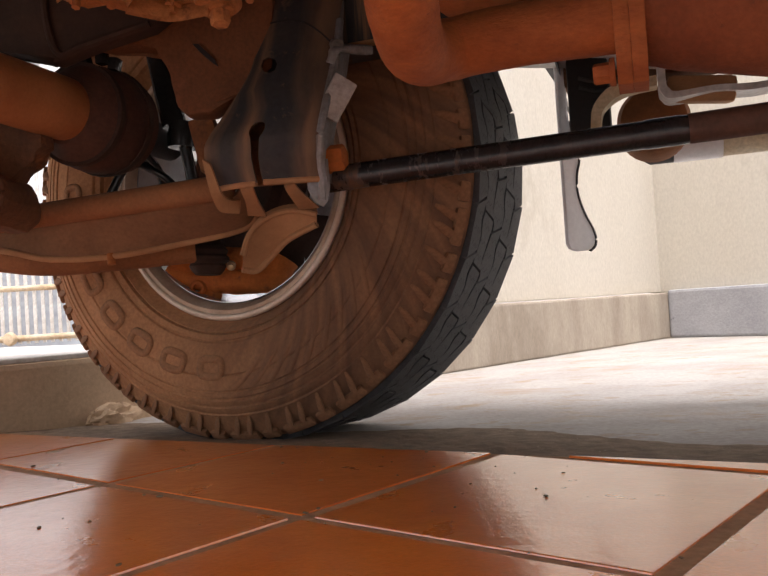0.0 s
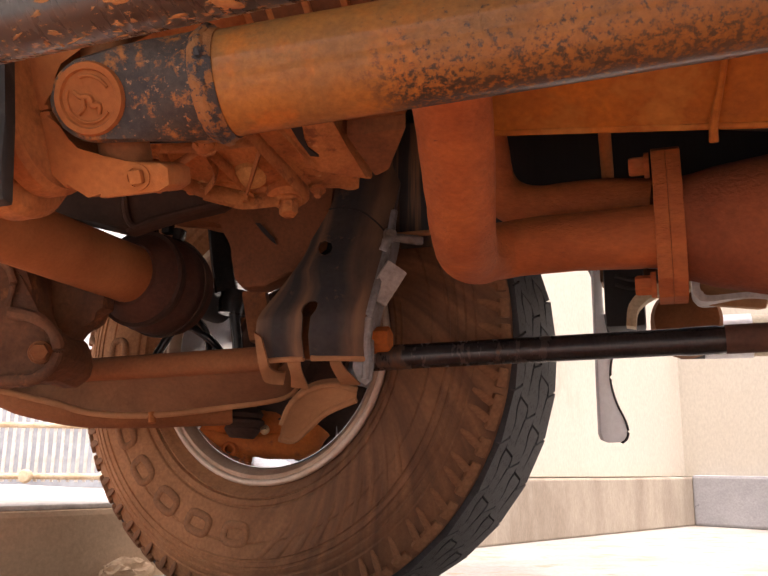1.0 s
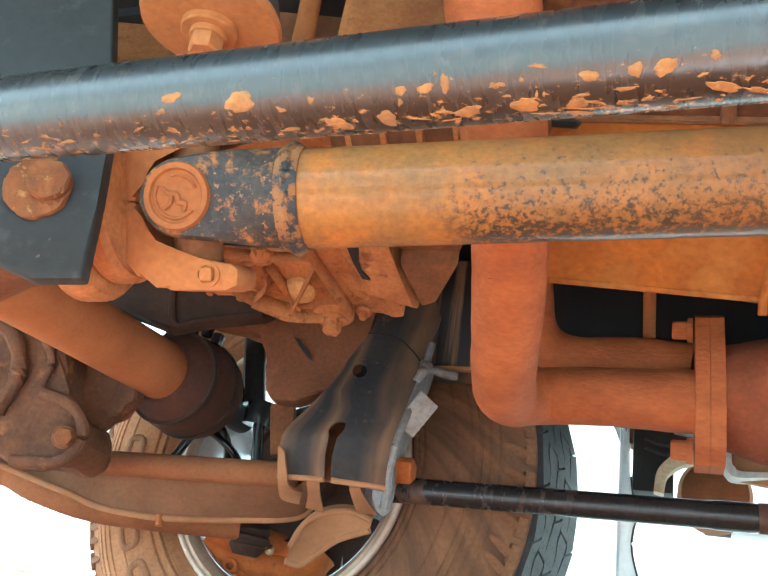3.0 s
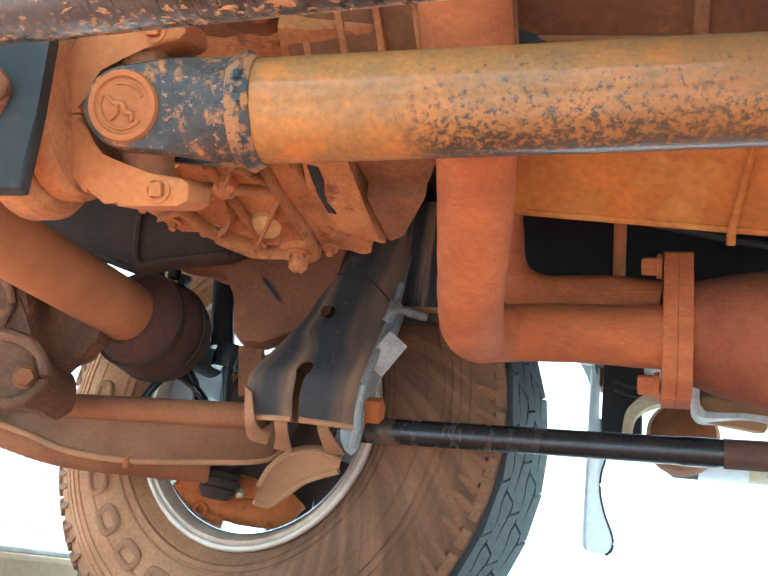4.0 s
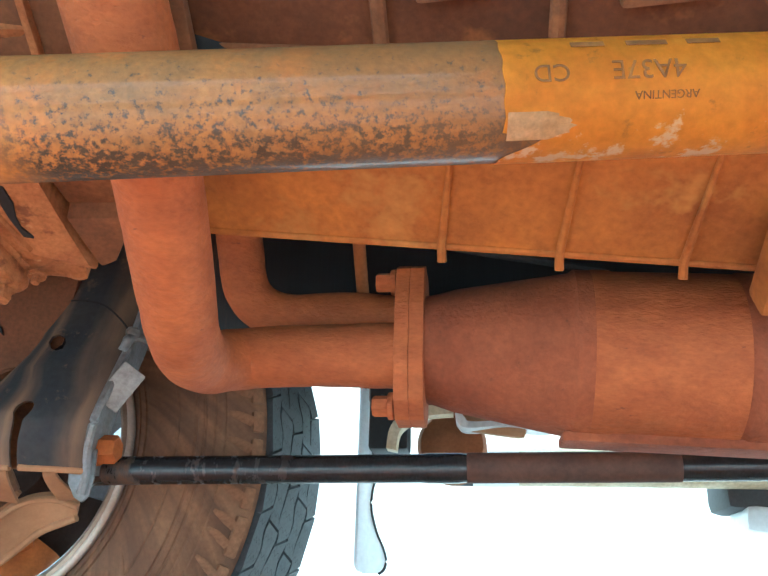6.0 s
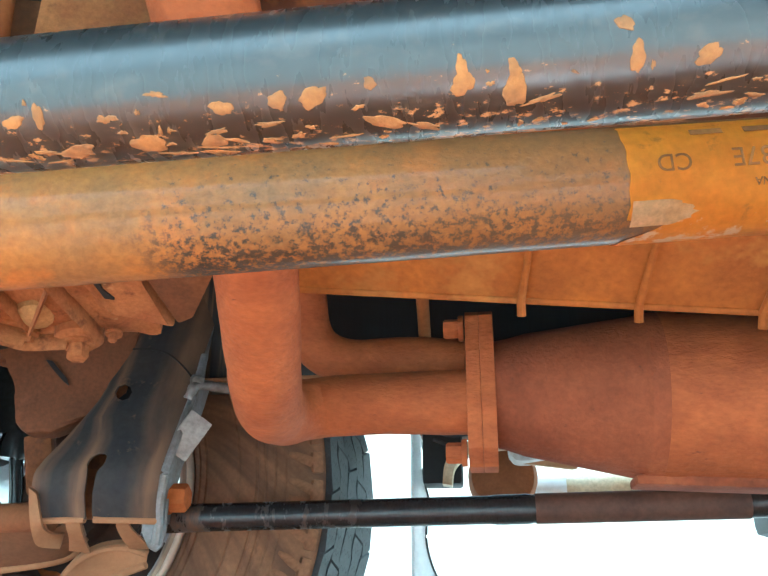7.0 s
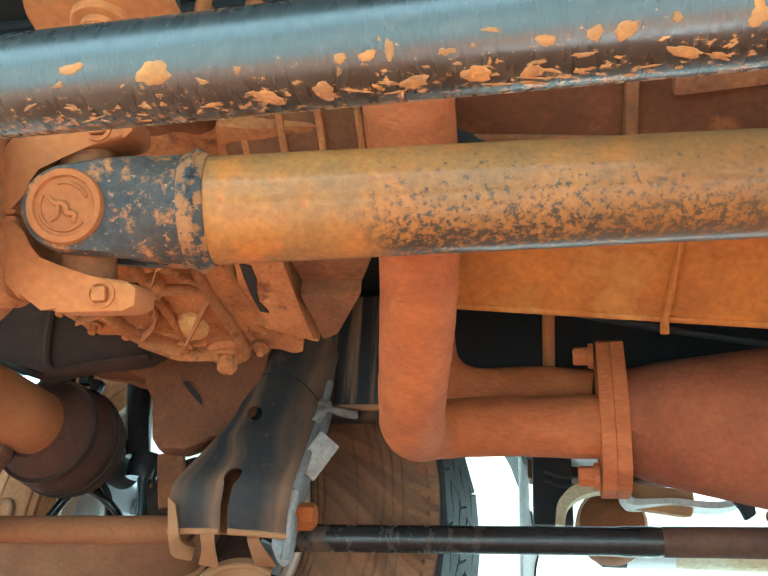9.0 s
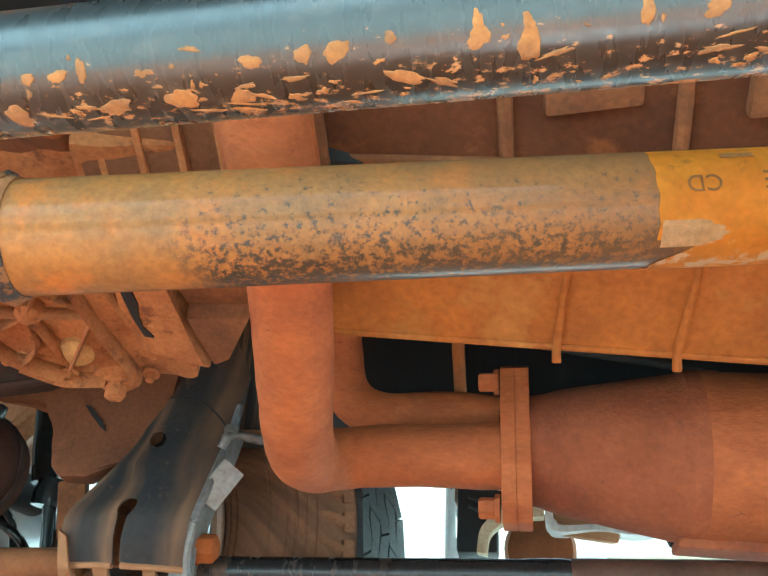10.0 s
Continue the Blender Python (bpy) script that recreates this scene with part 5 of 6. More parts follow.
# Arch and inner panel, added to keep sky light off the upper tyre.
bm = bmesh.new()
arc_in, arc_out = [], []
for k in range(15):
    a = radians(76 - 116 * k / 14)
    c = Vector((HUB.x, 0, HUB.z)) + Vector((math.sin(a) * 0.53, 0, math.cos(a) * 0.50))
    arc_in.append(c + Vector((0, 1.20 - 0.27 * (c.x - HUB.x) * 0.5, 0)))
    arc_out.append(c + Vector((0.10, 1.68 - 0.27 * (c.x - HUB.x), 0)))
strip(bm, arc_in, arc_out, 0.01, (0, 0, 1))
arch = T("wheel_arch", bm, DARK_STEEL, "dark plastic liner curved over the tyre")
bm = bmesh.new()
prism(bm, xz([(-0.30, 0.66), (0.24, 0.60), (0.275, 0.55), (0.30, 0.55), (0.30, 0.95), (-0.80, 0.95), (-0.80, 0.75)]), plane_y(1.185), 0.01, 0.003)
part("inner_panel", bm, DARK_STEEL, arch)

# arm bracket: curved black plate with a slot
def arm_bracket():
    prof = smooth_path([(0, 1.070, 0.70), (0, 1.052, 0.62), (0, 1.030, 0.56), (0, 1.008, 0.50), (0, 0.980, 0.44), (0, 0.963, 0.395), (0, 0.967, 0.365), (0, 0.980, 0.338)], 4)
    left = smooth_path([(x, 0, 0) for x in (-0.125, -0.130, -0.138, -0.147, -0.176, -0.203, -0.207, -0.203)], 4)
    right = smooth_path([(x, 0, 0) for x in (-0.008, -0.014, -0.026, -0.034, -0.046, -0.055, -0.058, -0.058)], 4)

    def skin(u, z):
        k = min(range(len(prof) - 1), key=lambda i: abs(prof[i].z - z) + abs(prof[i + 1].z - z))
        f = (z - prof[k].z) / (prof[k + 1].z - prof[k].z)
        p = prof[k].lerp(prof[k + 1], f)
        x0, x1 = left[k].lerp(left[k + 1], f).x, right[k].lerp(right[k + 1], f).x
        return Vector((x0 + (x1 - x0) * u, p.y + 0.012 - 0.030 * u + 0.020 * (2 * u - 1) ** 2, z))

    def lean(u, z):
        return u ** (1 + min(1, max(0, (z - 0.425) / 0.05)))

    us = [0, 0.08, 0.2, 0.32, 0.44, 0.51, 0.58, 0.7, 0.8, 0.9, 1.0]
    zs = [0.69, 0.64, 0.59, 0.55, 0.525, 0.5055, 0.494, 0.4825, 0.46, 0.43, 0.4100, 0.4082, 0.4045, 0.4000, 0.3955, 0.3915, 0.388, 0.365, 0.35, 0.338]
    half = {10: 0.0028, 11: 0.0062, 12: 0.0086, 13: 0.0093, 14: 0.0086, 15: 0.0064, 16: 0.0052, 17: 0.0044, 18: 0.0040, 19: 0.0038}
    bm = bmesh.new()
    front, back, where = [], [], {}
    for layer, grid in ((0, front), (1, back)):
        for i, z in enumerate(zs):
            row = []
            for j, u in enumerate(us):
                p = skin(lean(u, z), z)
                if 5 <= i <= 7 and 4 <= j <= 6 and (i, j) != (6, 5):
                    c = skin(0.26, 0.494)
                    a = math.atan2(i - 6, j - 5)
                    p = c + Vector((0.0105 * math.cos(a), -0.002 * math.cos(a), -0.0105 * math.sin(a)))
                if i in half and j in (4, 5):
                    p = skin(lean(0.475, z), z) + Vector((half[i] if j == 5 else -half[i], 0, 0))
                v = bm.verts.new(p + Vector((0, 0.007 * layer, 0)))
                where[v] = (u + (p.x - skin(lean(u, z), z).x) / 0.15, (0.70 - p.z) / 0.37)
                row.append(v)
            grid.append(row)

    def gone(i, j):
        return (i in (5, 6) and j in (4, 5)) or (i >= 10 and j == 4)

    ni, nj = len(zs) - 1, len(us) - 1
    for i in range(ni):
        for j in range(nj):
            if gone(i, j):
                continue
            f, b = front, back
            bm.faces.new((f[i][j], f[i][j + 1], f[i + 1][j + 1], f[i + 1][j]))
            bm.faces.new((b[i][j], b[i + 1][j], b[i + 1][j + 1], b[i][j + 1]))
            for (a0, a1), (di, dj) in ((((i, j), (i, j + 1)), (-1, 0)), (((i + 1, j), (i + 1, j + 1)), (1, 0)), (((i, j), (i + 1, j)), (0, -1)), (((i, j + 1), (i + 1, j + 1)), (0, 1))):
                ii, jj = i + di, j + dj
                if not (0 <= ii < ni and 0 <= jj < nj) or gone(ii, jj):
                    bm.faces.new((f[a0[0]][a0[1]], f[a1[0]][a1[1]], b[a1[0]][a1[1]], b[a0[0]][a0[1]]))
    for v in [v for v in bm.verts if not v.link_faces]:
        bm.verts.remove(v)
    layer = bm.loops.layers.uv.new("plate")
    for f in bm.faces:
        for loop in f.loops:
            loop[layer].uv = where[loop.vert]
    b = T("arm_bracket", bm, BLACK_PLATE, "curved black steel bracket with a slot, streaked with rust")
    ea, eb = [skin(0, z) for z in zs], [skin(1, z) for z in zs]
    bm = bmesh.new()
    strip(bm, eb, [p + Vector((0.012, 0.06, 0.0)) for p in eb], 0.006, (-1, 0, 0))
    part("side_plate", bm, GREY_EDGE, b, "bare grey side plate")
    bm = bmesh.new()
    sweep(bm, [p + Vector((0.001, 0.002, 0)) for p in eb[3:]] + [eb[-1] + Vector((-0.002, 0.004, -0.026))], 0.0055, 8)
    part("bare_edge", bm, GREY_EDGE, b, "bare grey steel edge")
    bm = bmesh.new()
    strip(bm, ea[4:], [p + Vector((-0.004, 0.09, 0)) for p in ea[4:]], 0.006, (1, 0, 0))
    part("side_plate", bm, BROWN, b)
    bm = bmesh.new()
    box(bm, frame_of((-0.034, 0.988, 0.438), (0.30, -0.94, -0.15), (0.50, 0.1, 0.86)), 0.054, 0.031, 0.008, 0.002)
    part("tag", bm, PALE_TAG, b, "pale grey metal tag")
    bm = bmesh.new()
    lathe(bm, [(0, -0.010), (0.008, -0.010), (0.010, 0), (0.007, 0.006), (0, 0.008)], frame_of((-0.030, 1.003, 0.508), (0.2, -1, 0)), 14)
    sweep(bm, smooth_path([(-0.040, 1.000, 0.486), (-0.032, 0.998, 0.503), (-0.016, 1.010, 0.506), (0.012, 1.022, 0.505)], 5), 0.0062, 10, lump=0.004)
    roughen(bm, 1, 0.0016, 120)
    part("weld", bm, GREY_EDGE, b)
    bm = bmesh.new()
    sweep(bm, smooth_path([skin(u, z) + Vector((0, 0.0002, 0)) for u, z in ((0.12, 0.560), (0.35, 0.556), (0.60, 0.548), (0.82, 0.530), (0.98, 0.512))], 5), 0.0013, 6)
    part("seam", bm, DARK_STEEL, b)
    bm = bmesh.new()
    box(bm, frame_of((-0.130, 1.035, 0.385), (0, 1, 0), REAR), 0.125, 0.085, 0.012, 0.003)
    part("inner_web", bm, MUD_DARK, b)
    # Dark plate behind the round hole, standing in for the unlit inside.
    bm = bmesh.new()
    box(bm, frame_of((-0.100, 1.055, 0.485), (0, 1, 0), REAR), 0.09, 0.10, 0.012, 0.003)
    part("upper_web", bm, DARK_STEEL, b)
    bm = bmesh.new()
    bolt(bm, frame_of((-0.056, 1.012, 0.367), REAR, (0, 0, 1)), 0.017, 0.028, 1.15)
    part("pivot_bolt", bm, ORANGE_CAST, b, "orange dusty pivot bolt")
    for ea_pts, eb_pts, mat_ in (
            ([(-0.164, 1.000, 0.342), (-0.163, 1.000, 0.332), (-0.162, 1.02, 0.320), (-0.168, 1.06, 0.308)], [(-0.148, 1.000, 0.342), (-0.147, 1.000, 0.333), (-0.146, 1.02, 0.321), (-0.143, 1.06, 0.305)], BEIGE),
            ([(-0.108, 1.000, 0.342), (-0.107, 1.000, 0.332), (-0.102, 1.02, 0.320), (-0.098, 1.06, 0.311)], [(-0.094, 1.000, 0.342), (-0.093, 1.000, 0.334), (-0.086, 1.02, 0.325), (-0.072, 1.06, 0.312)], BEIGE),
            ([(-0.206, 0.985, 0.372), (-0.201, 0.985, 0.343), (-0.198, 1.0, 0.321), (-0.194, 1.02, 0.310), (-0.175, 1.04, 0.309)], [(-0.196, 0.983, 0.365), (-0.188, 0.985, 0.337), (-0.187, 1.0, 0.328), (-0.181, 1.02, 0.324), (-0.173, 1.04, 0.326)], BEIGE)):
        bm = bmesh.new()
        strip(bm, smooth_path(ea_pts, 5), smooth_path(eb_pts, 5), 0.007, (0, 1, 0.4))
        part("tab", bm, mat_, b, "pale brown dusty tab")
    bm = bmesh.new()
    sweep(bm, [skin(u, 0.338) + Vector((0, 0.002, 0)) for u in us[:5]], 0.0042, 8)
    sweep(bm, [skin(u, 0.338) + Vector((0, 0.002, 0)) for u in us[5:]], 0.0042, 8)
    part("lower_lip", bm, BEIGE, b, "pale brown lower lip")
    bm = bmesh.new()
    prism(bm, xz([(-0.078, 0.350), (-0.077, 0.326), (-0.068, 0.309), (-0.059, 0.304), (-0.052, 0.311), (-0.049, 0.330), (-0.050, 0.365)]), plane_y(0.990), 0.008, 0.002)
    part("tongue", bm, GREY_EDGE, b, "bare grey rounded tongue")
    return b


arm_bracket()

# lower control arm
bm = bmesh.new()
sweep(bm, [(-0.56, 1.163, 0.338), (-0.19, 1.052, 0.347)], 0.0175, 24)
arm = T("lower_control_arm", bm, ARM, "stamped lower control arm coated in brown-orange dust")
lip = smooth_path([(-0.66, 1.13, 0.318), (-0.585, 1.15, 0.300), (-0.537, 1.15, 0.290), (-0.48, 1.15, 0.276), (-0.39, 1.15, 0.274), (-0.275, 1.15, 0.287), (-0.191, 1.15, 0.302), (-0.166, 1.14, 0.328)], 5)
upper = [Vector((p.x, 1.062 - 0.30 * (p.x + 0.19), max(p.z + 0.03, 0.332))) for p in lip]
bm = bmesh.new()
strip(bm, upper, lip, 0.006, (0, 1, 1))
part("web", bm, WEB, arm)
bm = bmesh.new()
sweep(bm, lip, 0.005, 10)
part("rolled_lip", bm, BEIGE, arm)
bm = bmesh.new()
sweep(bm, [(-0.39, 1.15, 0.278), (-0.388, 1.148, 0.262)], 0.006, 10)
part("nub", bm, MUD, arm)
bm = bmesh.new()
sweep(bm, smooth_path([(-0.80, 1.20, 0.335), (-0.689, 1.25, 0.318), (-0.633, 1.25, 0.300), (-0.538, 1.25, 0.283), (-0.433, 1.25, 0.283), (-0.30, 1.28, 0.29)], 6), 0.024, 18)
part("leg", bm, ARM, arm)
bm = bmesh.new()
strip(bm, smooth_path([(-0.184, 1.09, 0.258), (-0.170, 1.085, 0.288), (-0.142, 1.08, 0.308), (-0.108, 1.08, 0.314), (-0.078, 1.08, 0.306)], 5), smooth_path([(-0.190, 1.11, 0.240), (-0.172, 1.12, 0.238), (-0.152, 1.12, 0.254), (-0.124, 1.11, 0.277), (-0.080, 1.09, 0.294)], 5), 0.012, (0, 0.6, 0.8))
sweep(bm, smooth_path([(-0.184, 1.09, 0.258), (-0.170, 1.085, 0.288), (-0.142, 1.08, 0.308), (-0.108, 1.08, 0.314), (-0.078, 1.08, 0.306)], 5), 0.0048, 8)
sweep(bm, smooth_path([(-0.190, 1.11, 0.240), (-0.172, 1.12, 0.238), (-0.152, 1.12, 0.254), (-0.124, 1.11, 0.277), (-0.080, 1.09, 0.294)], 5), 0.0050, 8)
part("stop_bracket", bm, BEIGE, arm, "pale dusty hooked stop bracket")

# front arm mount
bm = bmesh.new()
prism(bm, xz([(-0.78, 0.53), (-0.623, 0.520), (-0.575, 0.505), (-0.530, 0.485), (-0.502, 0.455), (-0.492, 0.412), (-0.490, 0.384), (-0.458, 0.366), (-0.448, 0.336), (-0.470, 0.306), (-0.56, 0.305), (-0.66, 0.345), (-0.78, 0.39)]), plane_y(0.955), 0.12, 0.018)
roughen(bm, 7, 0.0075, 17)
mountf = T("arm_mount", bm, MOUNT, "brown dusty cast mount of the control arm")
bm = bmesh.new()
bolt(bm, frame_of((-0.470, 0.948, 0.340), (0.35, -0.9, -0.1)), 0.012, 0.024, 1.25)
part("bolt", bm, ARM, mountf)
bm = bmesh.new()
sweep(bm, smooth_path([(-0.515, 0.950, 0.392), (-0.480, 0.946, 0.384), (-0.452, 0.945, 0.362), (-0.446, 0.945, 0.334), (-0.468, 0.946, 0.308), (-0.53, 0.950, 0.302)], 6), 0.0075, 10, lump=0.003)
part("pressed_lip", bm, MOUNT, mountf)
for pts, r in (([(-0.70, 0.952, 0.470), (-0.62, 0.948, 0.478), (-0.57, 0.946, 0.455), (-0.555, 0.948, 0.41), (-0.57, 0.952, 0.36)], 0.010), ([(-0.64, 0.952, 0.43), (-0.60, 0.948, 0.40), (-0.595, 0.95, 0.35)], 0.008), ([(-0.53, 0.950, 0.46), (-0.515, 0.948, 0.43), (-0.52, 0.95, 0.40)], 0.006)):
    bm = bmesh.new()
    sweep(bm, smooth_path(pts, 6), r, 10, lump=0.005)
    part("ridge", bm, MOUNT, mountf)

bm = bmesh.new()
prism(bm, xz([(-0.513, 0.464), (-0.493, 0.467), (-0.422, 0.429), (-0.42, 0.41), (-0.44, 0.402), (-0.452, 0.385), (-0.463, 0.364), (-0.488, 0.355)]), plane_y(1.02), 0.035, 0.008)
roughen(bm, 3, 0.004, 22)
part("rear_web", bm, MOUNT, mountf)

# drive axle and joint
bm = bmesh.new()
sweep(bm, [(-0.575, 0.44, 0.466), (-0.53, 0.61, 0.467), (-0.465, 0.85, 0.469), (-0.405, 1.08, 0.470)], [0.038, 0.038, 0.040, 0.043], 28, lump=0.001)
axle = T("drive_axle", bm, AXLE, "orange dusty drive axle tube")
bm = bmesh.new()
ax = Vector((0.26, 0.96, 0.0)).normalized()
lathe(bm, [(0, 0), (0.046, 0), (0.062, 0.018), (0.070, 0.03), (0.068, 0.045), (0.075, 0.055), (0.076, 0.085), (0.071, 0.092), (0.072, 0.115), (0.055, 0.13), (0, 0.13)], frame_of((-0.408, 1.06, 0.468), ax), 36)
boot = part("joint_boot", bm, BOOT, axle, "dark brown dusty joint boot")
for h, r in ((0.030, 0.0705), (0.088, 0.0765)):
    bm = bmesh.new()
    lathe(bm, [(r - 0.006, h - 0.005), (r + 0.0015, h - 0.005), (r + 0.0022, h), (r + 0.0015, h + 0.005), (r - 0.006, h + 0.005)], frame_of((-0.408, 1.06, 0.468), ax), 36, True)
    part("clamp_band", bm, SHIELD, boot)
for k, (dx, dz) in enumerate(((0.010, 0.079), (0.034, 0.080), (0.052, 0.070))):
    bm = bmesh.new()
    box(bm, frame_of((-0.402 + dx, 1.10, 0.468 + dz), (0.2 * k - 0.2, 0, 1), ax), 0.016, 0.014, 0.018, 0.003)
    part("clip", bm, GLOSS_BLACK, axle, "small black clip")
bm = bmesh.new()
lathe(bm, [(0, 0.1), (0.028, 0.1), (0.028, 0.26), (0, 0.26)], frame_of((-0.408, 1.06, 0.468), ax), 20)
part("stub", bm, RUBBER, axle)

# damper and hoses
bm = bmesh.new()
sweep(bm, [(-0.330, 1.20, 0.66), (-0.309, 1.20, 0.52), (-0.299, 1.20, 0.470)], 0.0185, 20)
damper = T("shock_absorber", bm, GLOSS_BLACK, "glossy black shock absorber")
bm = bmesh.new()
sweep(bm, [(-0.291, 1.20, 0.470), (-0.280, 1.205, 0.40), (-0.275, 1.21, 0.34)], 0.009, 14)
part("rod", bm, GLOSS_BLACK, damper)
bm = bmesh.new()
lathe(bm, [(0, -0.02), (0.024, -0.02), (0.026, 0), (0.022, 0.018), (0, 0.02)], frame_of((-0.285, 1.20, 0.455), (0.1, 0, 1)), 20)
part("collar", bm, GLOSS_BLACK, damper)
for pts, r in (([(-0.42, 1.22, 0.36), (-0.38, 1.22, 0.42), (-0.33, 1.22, 0.40), (-0.30, 1.24, 0.36)], 0.007), ([(-0.36, 1.20, 0.44), (-0.335, 1.22, 0.41), (-0.33, 1.24, 0.35)], 0.006)):
    bm = bmesh.new()
    sweep(bm, smooth_path(pts, 6), r, 10)
    part("hose", bm, GLOSS_BLACK, damper)

bm = bmesh.new()
prism(bm, xz([(-0.70, 0.60), (-0.64, 0.545), (-0.46, 0.535), (-0.385, 0.508), (-0.350, 0.522), (-0.26, 0.543), (-0.20, 0.585), (-0.20, 0.70), (-0.70, 0.70)]), plane_y(0.985), 0.03, 0.006)
web = T("axle_crossbeam", bm, SHIELD, "dark brown crossbeam above the drive axle")
bm = bmesh.new()
sweep(bm, smooth_path([(-0.395, 0.982, 0.64), (-0.392, 0.982, 0.56), (-0.378, 0.982, 0.518), (-0.345, 0.982, 0.527), (-0.262, 0.982, 0.548)], 6), 0.005, 8)
part("rolled_edge", bm, SHIELD, web)

# brown crossmember behind the bracket
bm = bmesh.new()
prism(bm, xz([(-0.44, 0.60), (-0.398, 0.562), (-0.347, 0.550), (-0.266, 0.545), (-0.260, 0.505), (-0.252, 0.458), (-0.238, 0.445), (-0.205, 0.447), (-0.165, 0.470), (-0.12, 0.50), (-0.11, 0.66), (-0.42, 0.66)]), plane_y(1.045), 0.05, 0.008)
roughen(bm, 3, 0.003, 25)
xm = T("crossmember", bm, CROSS, "brown dusty crossmember web")
bm = bmesh.new()
prism(bm, xz([(-0.224, 0.538), (-0.216, 0.537), (-0.196, 0.516), (-0.192, 0.506), (-0.200, 0.512), (-0.214, 0.526)]), plane_y(1.0395), 0.008, 0.0)
part("slot", bm, DARK_STEEL, xm, "dark slot in the web")
bm = bmesh.new()
box(bm, frame_of((-0.225, 1.10, 0.415), (0, 1, 0), (1, 0, 0.2)), 0.035, 0.075, 0.03, 0.005)
part("block", bm, MUD_DARK, xm)

# knuckle, ball joint
bm = bmesh.new()
prism(bm, xz([(-0.325, 0.300), (-0.29, 0.272), (-0.25, 0.265), (-0.19, 0.285), (-0.165, 0.34), (-0.16, 0.50), (-0.33, 0.50), (-0.335, 0.34)]), plane_y(1.42), 0.06, 0.02)
knuckle = T("steering_knuckle", bm, MUD_DARK, "dusty steering knuckle inside the wheel")
bm = bmesh.new()
sweep(bm, smooth_path([(-0.372, 1.372, 0.264), (-0.345, 1.370, 0.250), (-0.305, 1.368, 0.240), (-0.262, 1.368, 0.238), (-0.222, 1.370, 0.237), (-0.190, 1.374, 0.243), (-0.172, 1.38, 0.268)], 6), [0.011 + 0.017 * min(1, (k + 3) / 24) ** 0.8 for k in range(37)], 16, 0.9, lump=0.004)
lathe(bm, [(0.007, 0.004), (0.007, -0.003), (0.011, -0.004), (0.0145, 0.0), (0.0145, 0.02)], frame_of((-0.318, 1.347, 0.228), (0, 1, 0)), 20)
sweep(bm, smooth_path([(-0.36, 1.37, 0.285), (-0.31, 1.375, 0.272), (-0.25, 1.375, 0.27), (-0.19, 1.38, 0.28)], 5), 0.03, 14, 0.9, lump=0.006)
lathe(bm, [(0, -0.02), (0.016, -0.02), (0.018, 0.0), (0.015, 0.016), (0, 0.018)], frame_of((-0.300, 1.37, 0.216), (0, 0, -1)), 14)
part("arm", bm, ORANGE_CAST, knuckle, "orange dusty cast steering arm")
bm = bmesh.new()
bolt(bm, frame_of((-0.300, 1.372, 0.206), (0, 0, -1)), 0.009, 0.016, 1.3)
part("castle_nut", bm, AXLE, knuckle)
# Dark block added to close a bright gap inside the rim.
bm = bmesh.new()
prism(bm, xz([(-0.222, 0.208), (-0.178, 0.214), (-0.118, 0.252), (-0.078, 0.312), (-0.085, 0.40), (-0.18, 0.42), (-0.185, 0.262)]), plane_y(1.405), 0.05, 0.014)
part("caliper", bm, SHIELD, knuckle, "dark brown block added inside the wheel")
bm = bmesh.new()
lathe(bm, [(0, -0.024), (0.020, -0.024), (0.027, -0.016), (0.030, -0.010), (0.028, -0.006), (0.035, 0.0), (0.035, 0.005), (0.030, 0.009), (0.033, 0.016), (0.027, 0.024), (0.021, 0.026), (0.021, 0.060), (0, 0.060)], frame_of((-0.286, 1.300, 0.270), (0.05, 0.02, 1)), 40)
part("boot", bm, SHIELD, knuckle, "dark ribbed rubber boot")
bm = bmesh.new()
lathe(bm, [(0, 0), (0.008, 0), (0.008, 0.010), (0.004, 0.012), (0.004, 0.020), (0, 0.021)], frame_of((-0.256, 1.335, 0.262), (0.2, -1, -0.2)), 12)
part("grease_nipple", bm, BRASS, knuckle, "bright brass grease nipple")

# sill, brackets and side step on the far side
SILL_D = (REAR + Vector((0, 0, -0.17))).normalized()
SILL_M = frame_of(Vector((0.215, 1.262, 0.560)) + SILL_D * 0.5, (0.17, 0, 1), SILL_D)
bm = bmesh.new()
box(bm, SILL_M, 1.0, 0.06, 0.020, 0.004)
sill = T("body_sill", bm, WHITE_PAINT, "white painted body sill")
bm = bmesh.new()
box(bm, SILL_M @ Matrix.Translation((0.02, 0.03, 0.034)), 1.0, 0.05, 0.046, 0.006)
part("inner_flange", bm, BROWN, sill, "brown dusty inner flange")
bm = bmesh.new()
lathe(bm, [(0, 0), (0.008, 0), (0.008, 0.0015), (0, 0.0015)], frame_of((0.266, 1.229, 0.5425), (0, -1, -0.2), REAR), 20)
T("drain_hole", bm, DARK_STEEL, "dark oval drain hole in the sill")
bm = bmesh.new()
box(bm, frame_of((0.334, 1.232, 0.475), (0, 0, 1), REAR), 0.060, 0.06, 0.115, 0.006)
bk = T("step_bracket", bm, DARK_STEEL, "black step bracket with a pale clamp")
bm = bmesh.new()
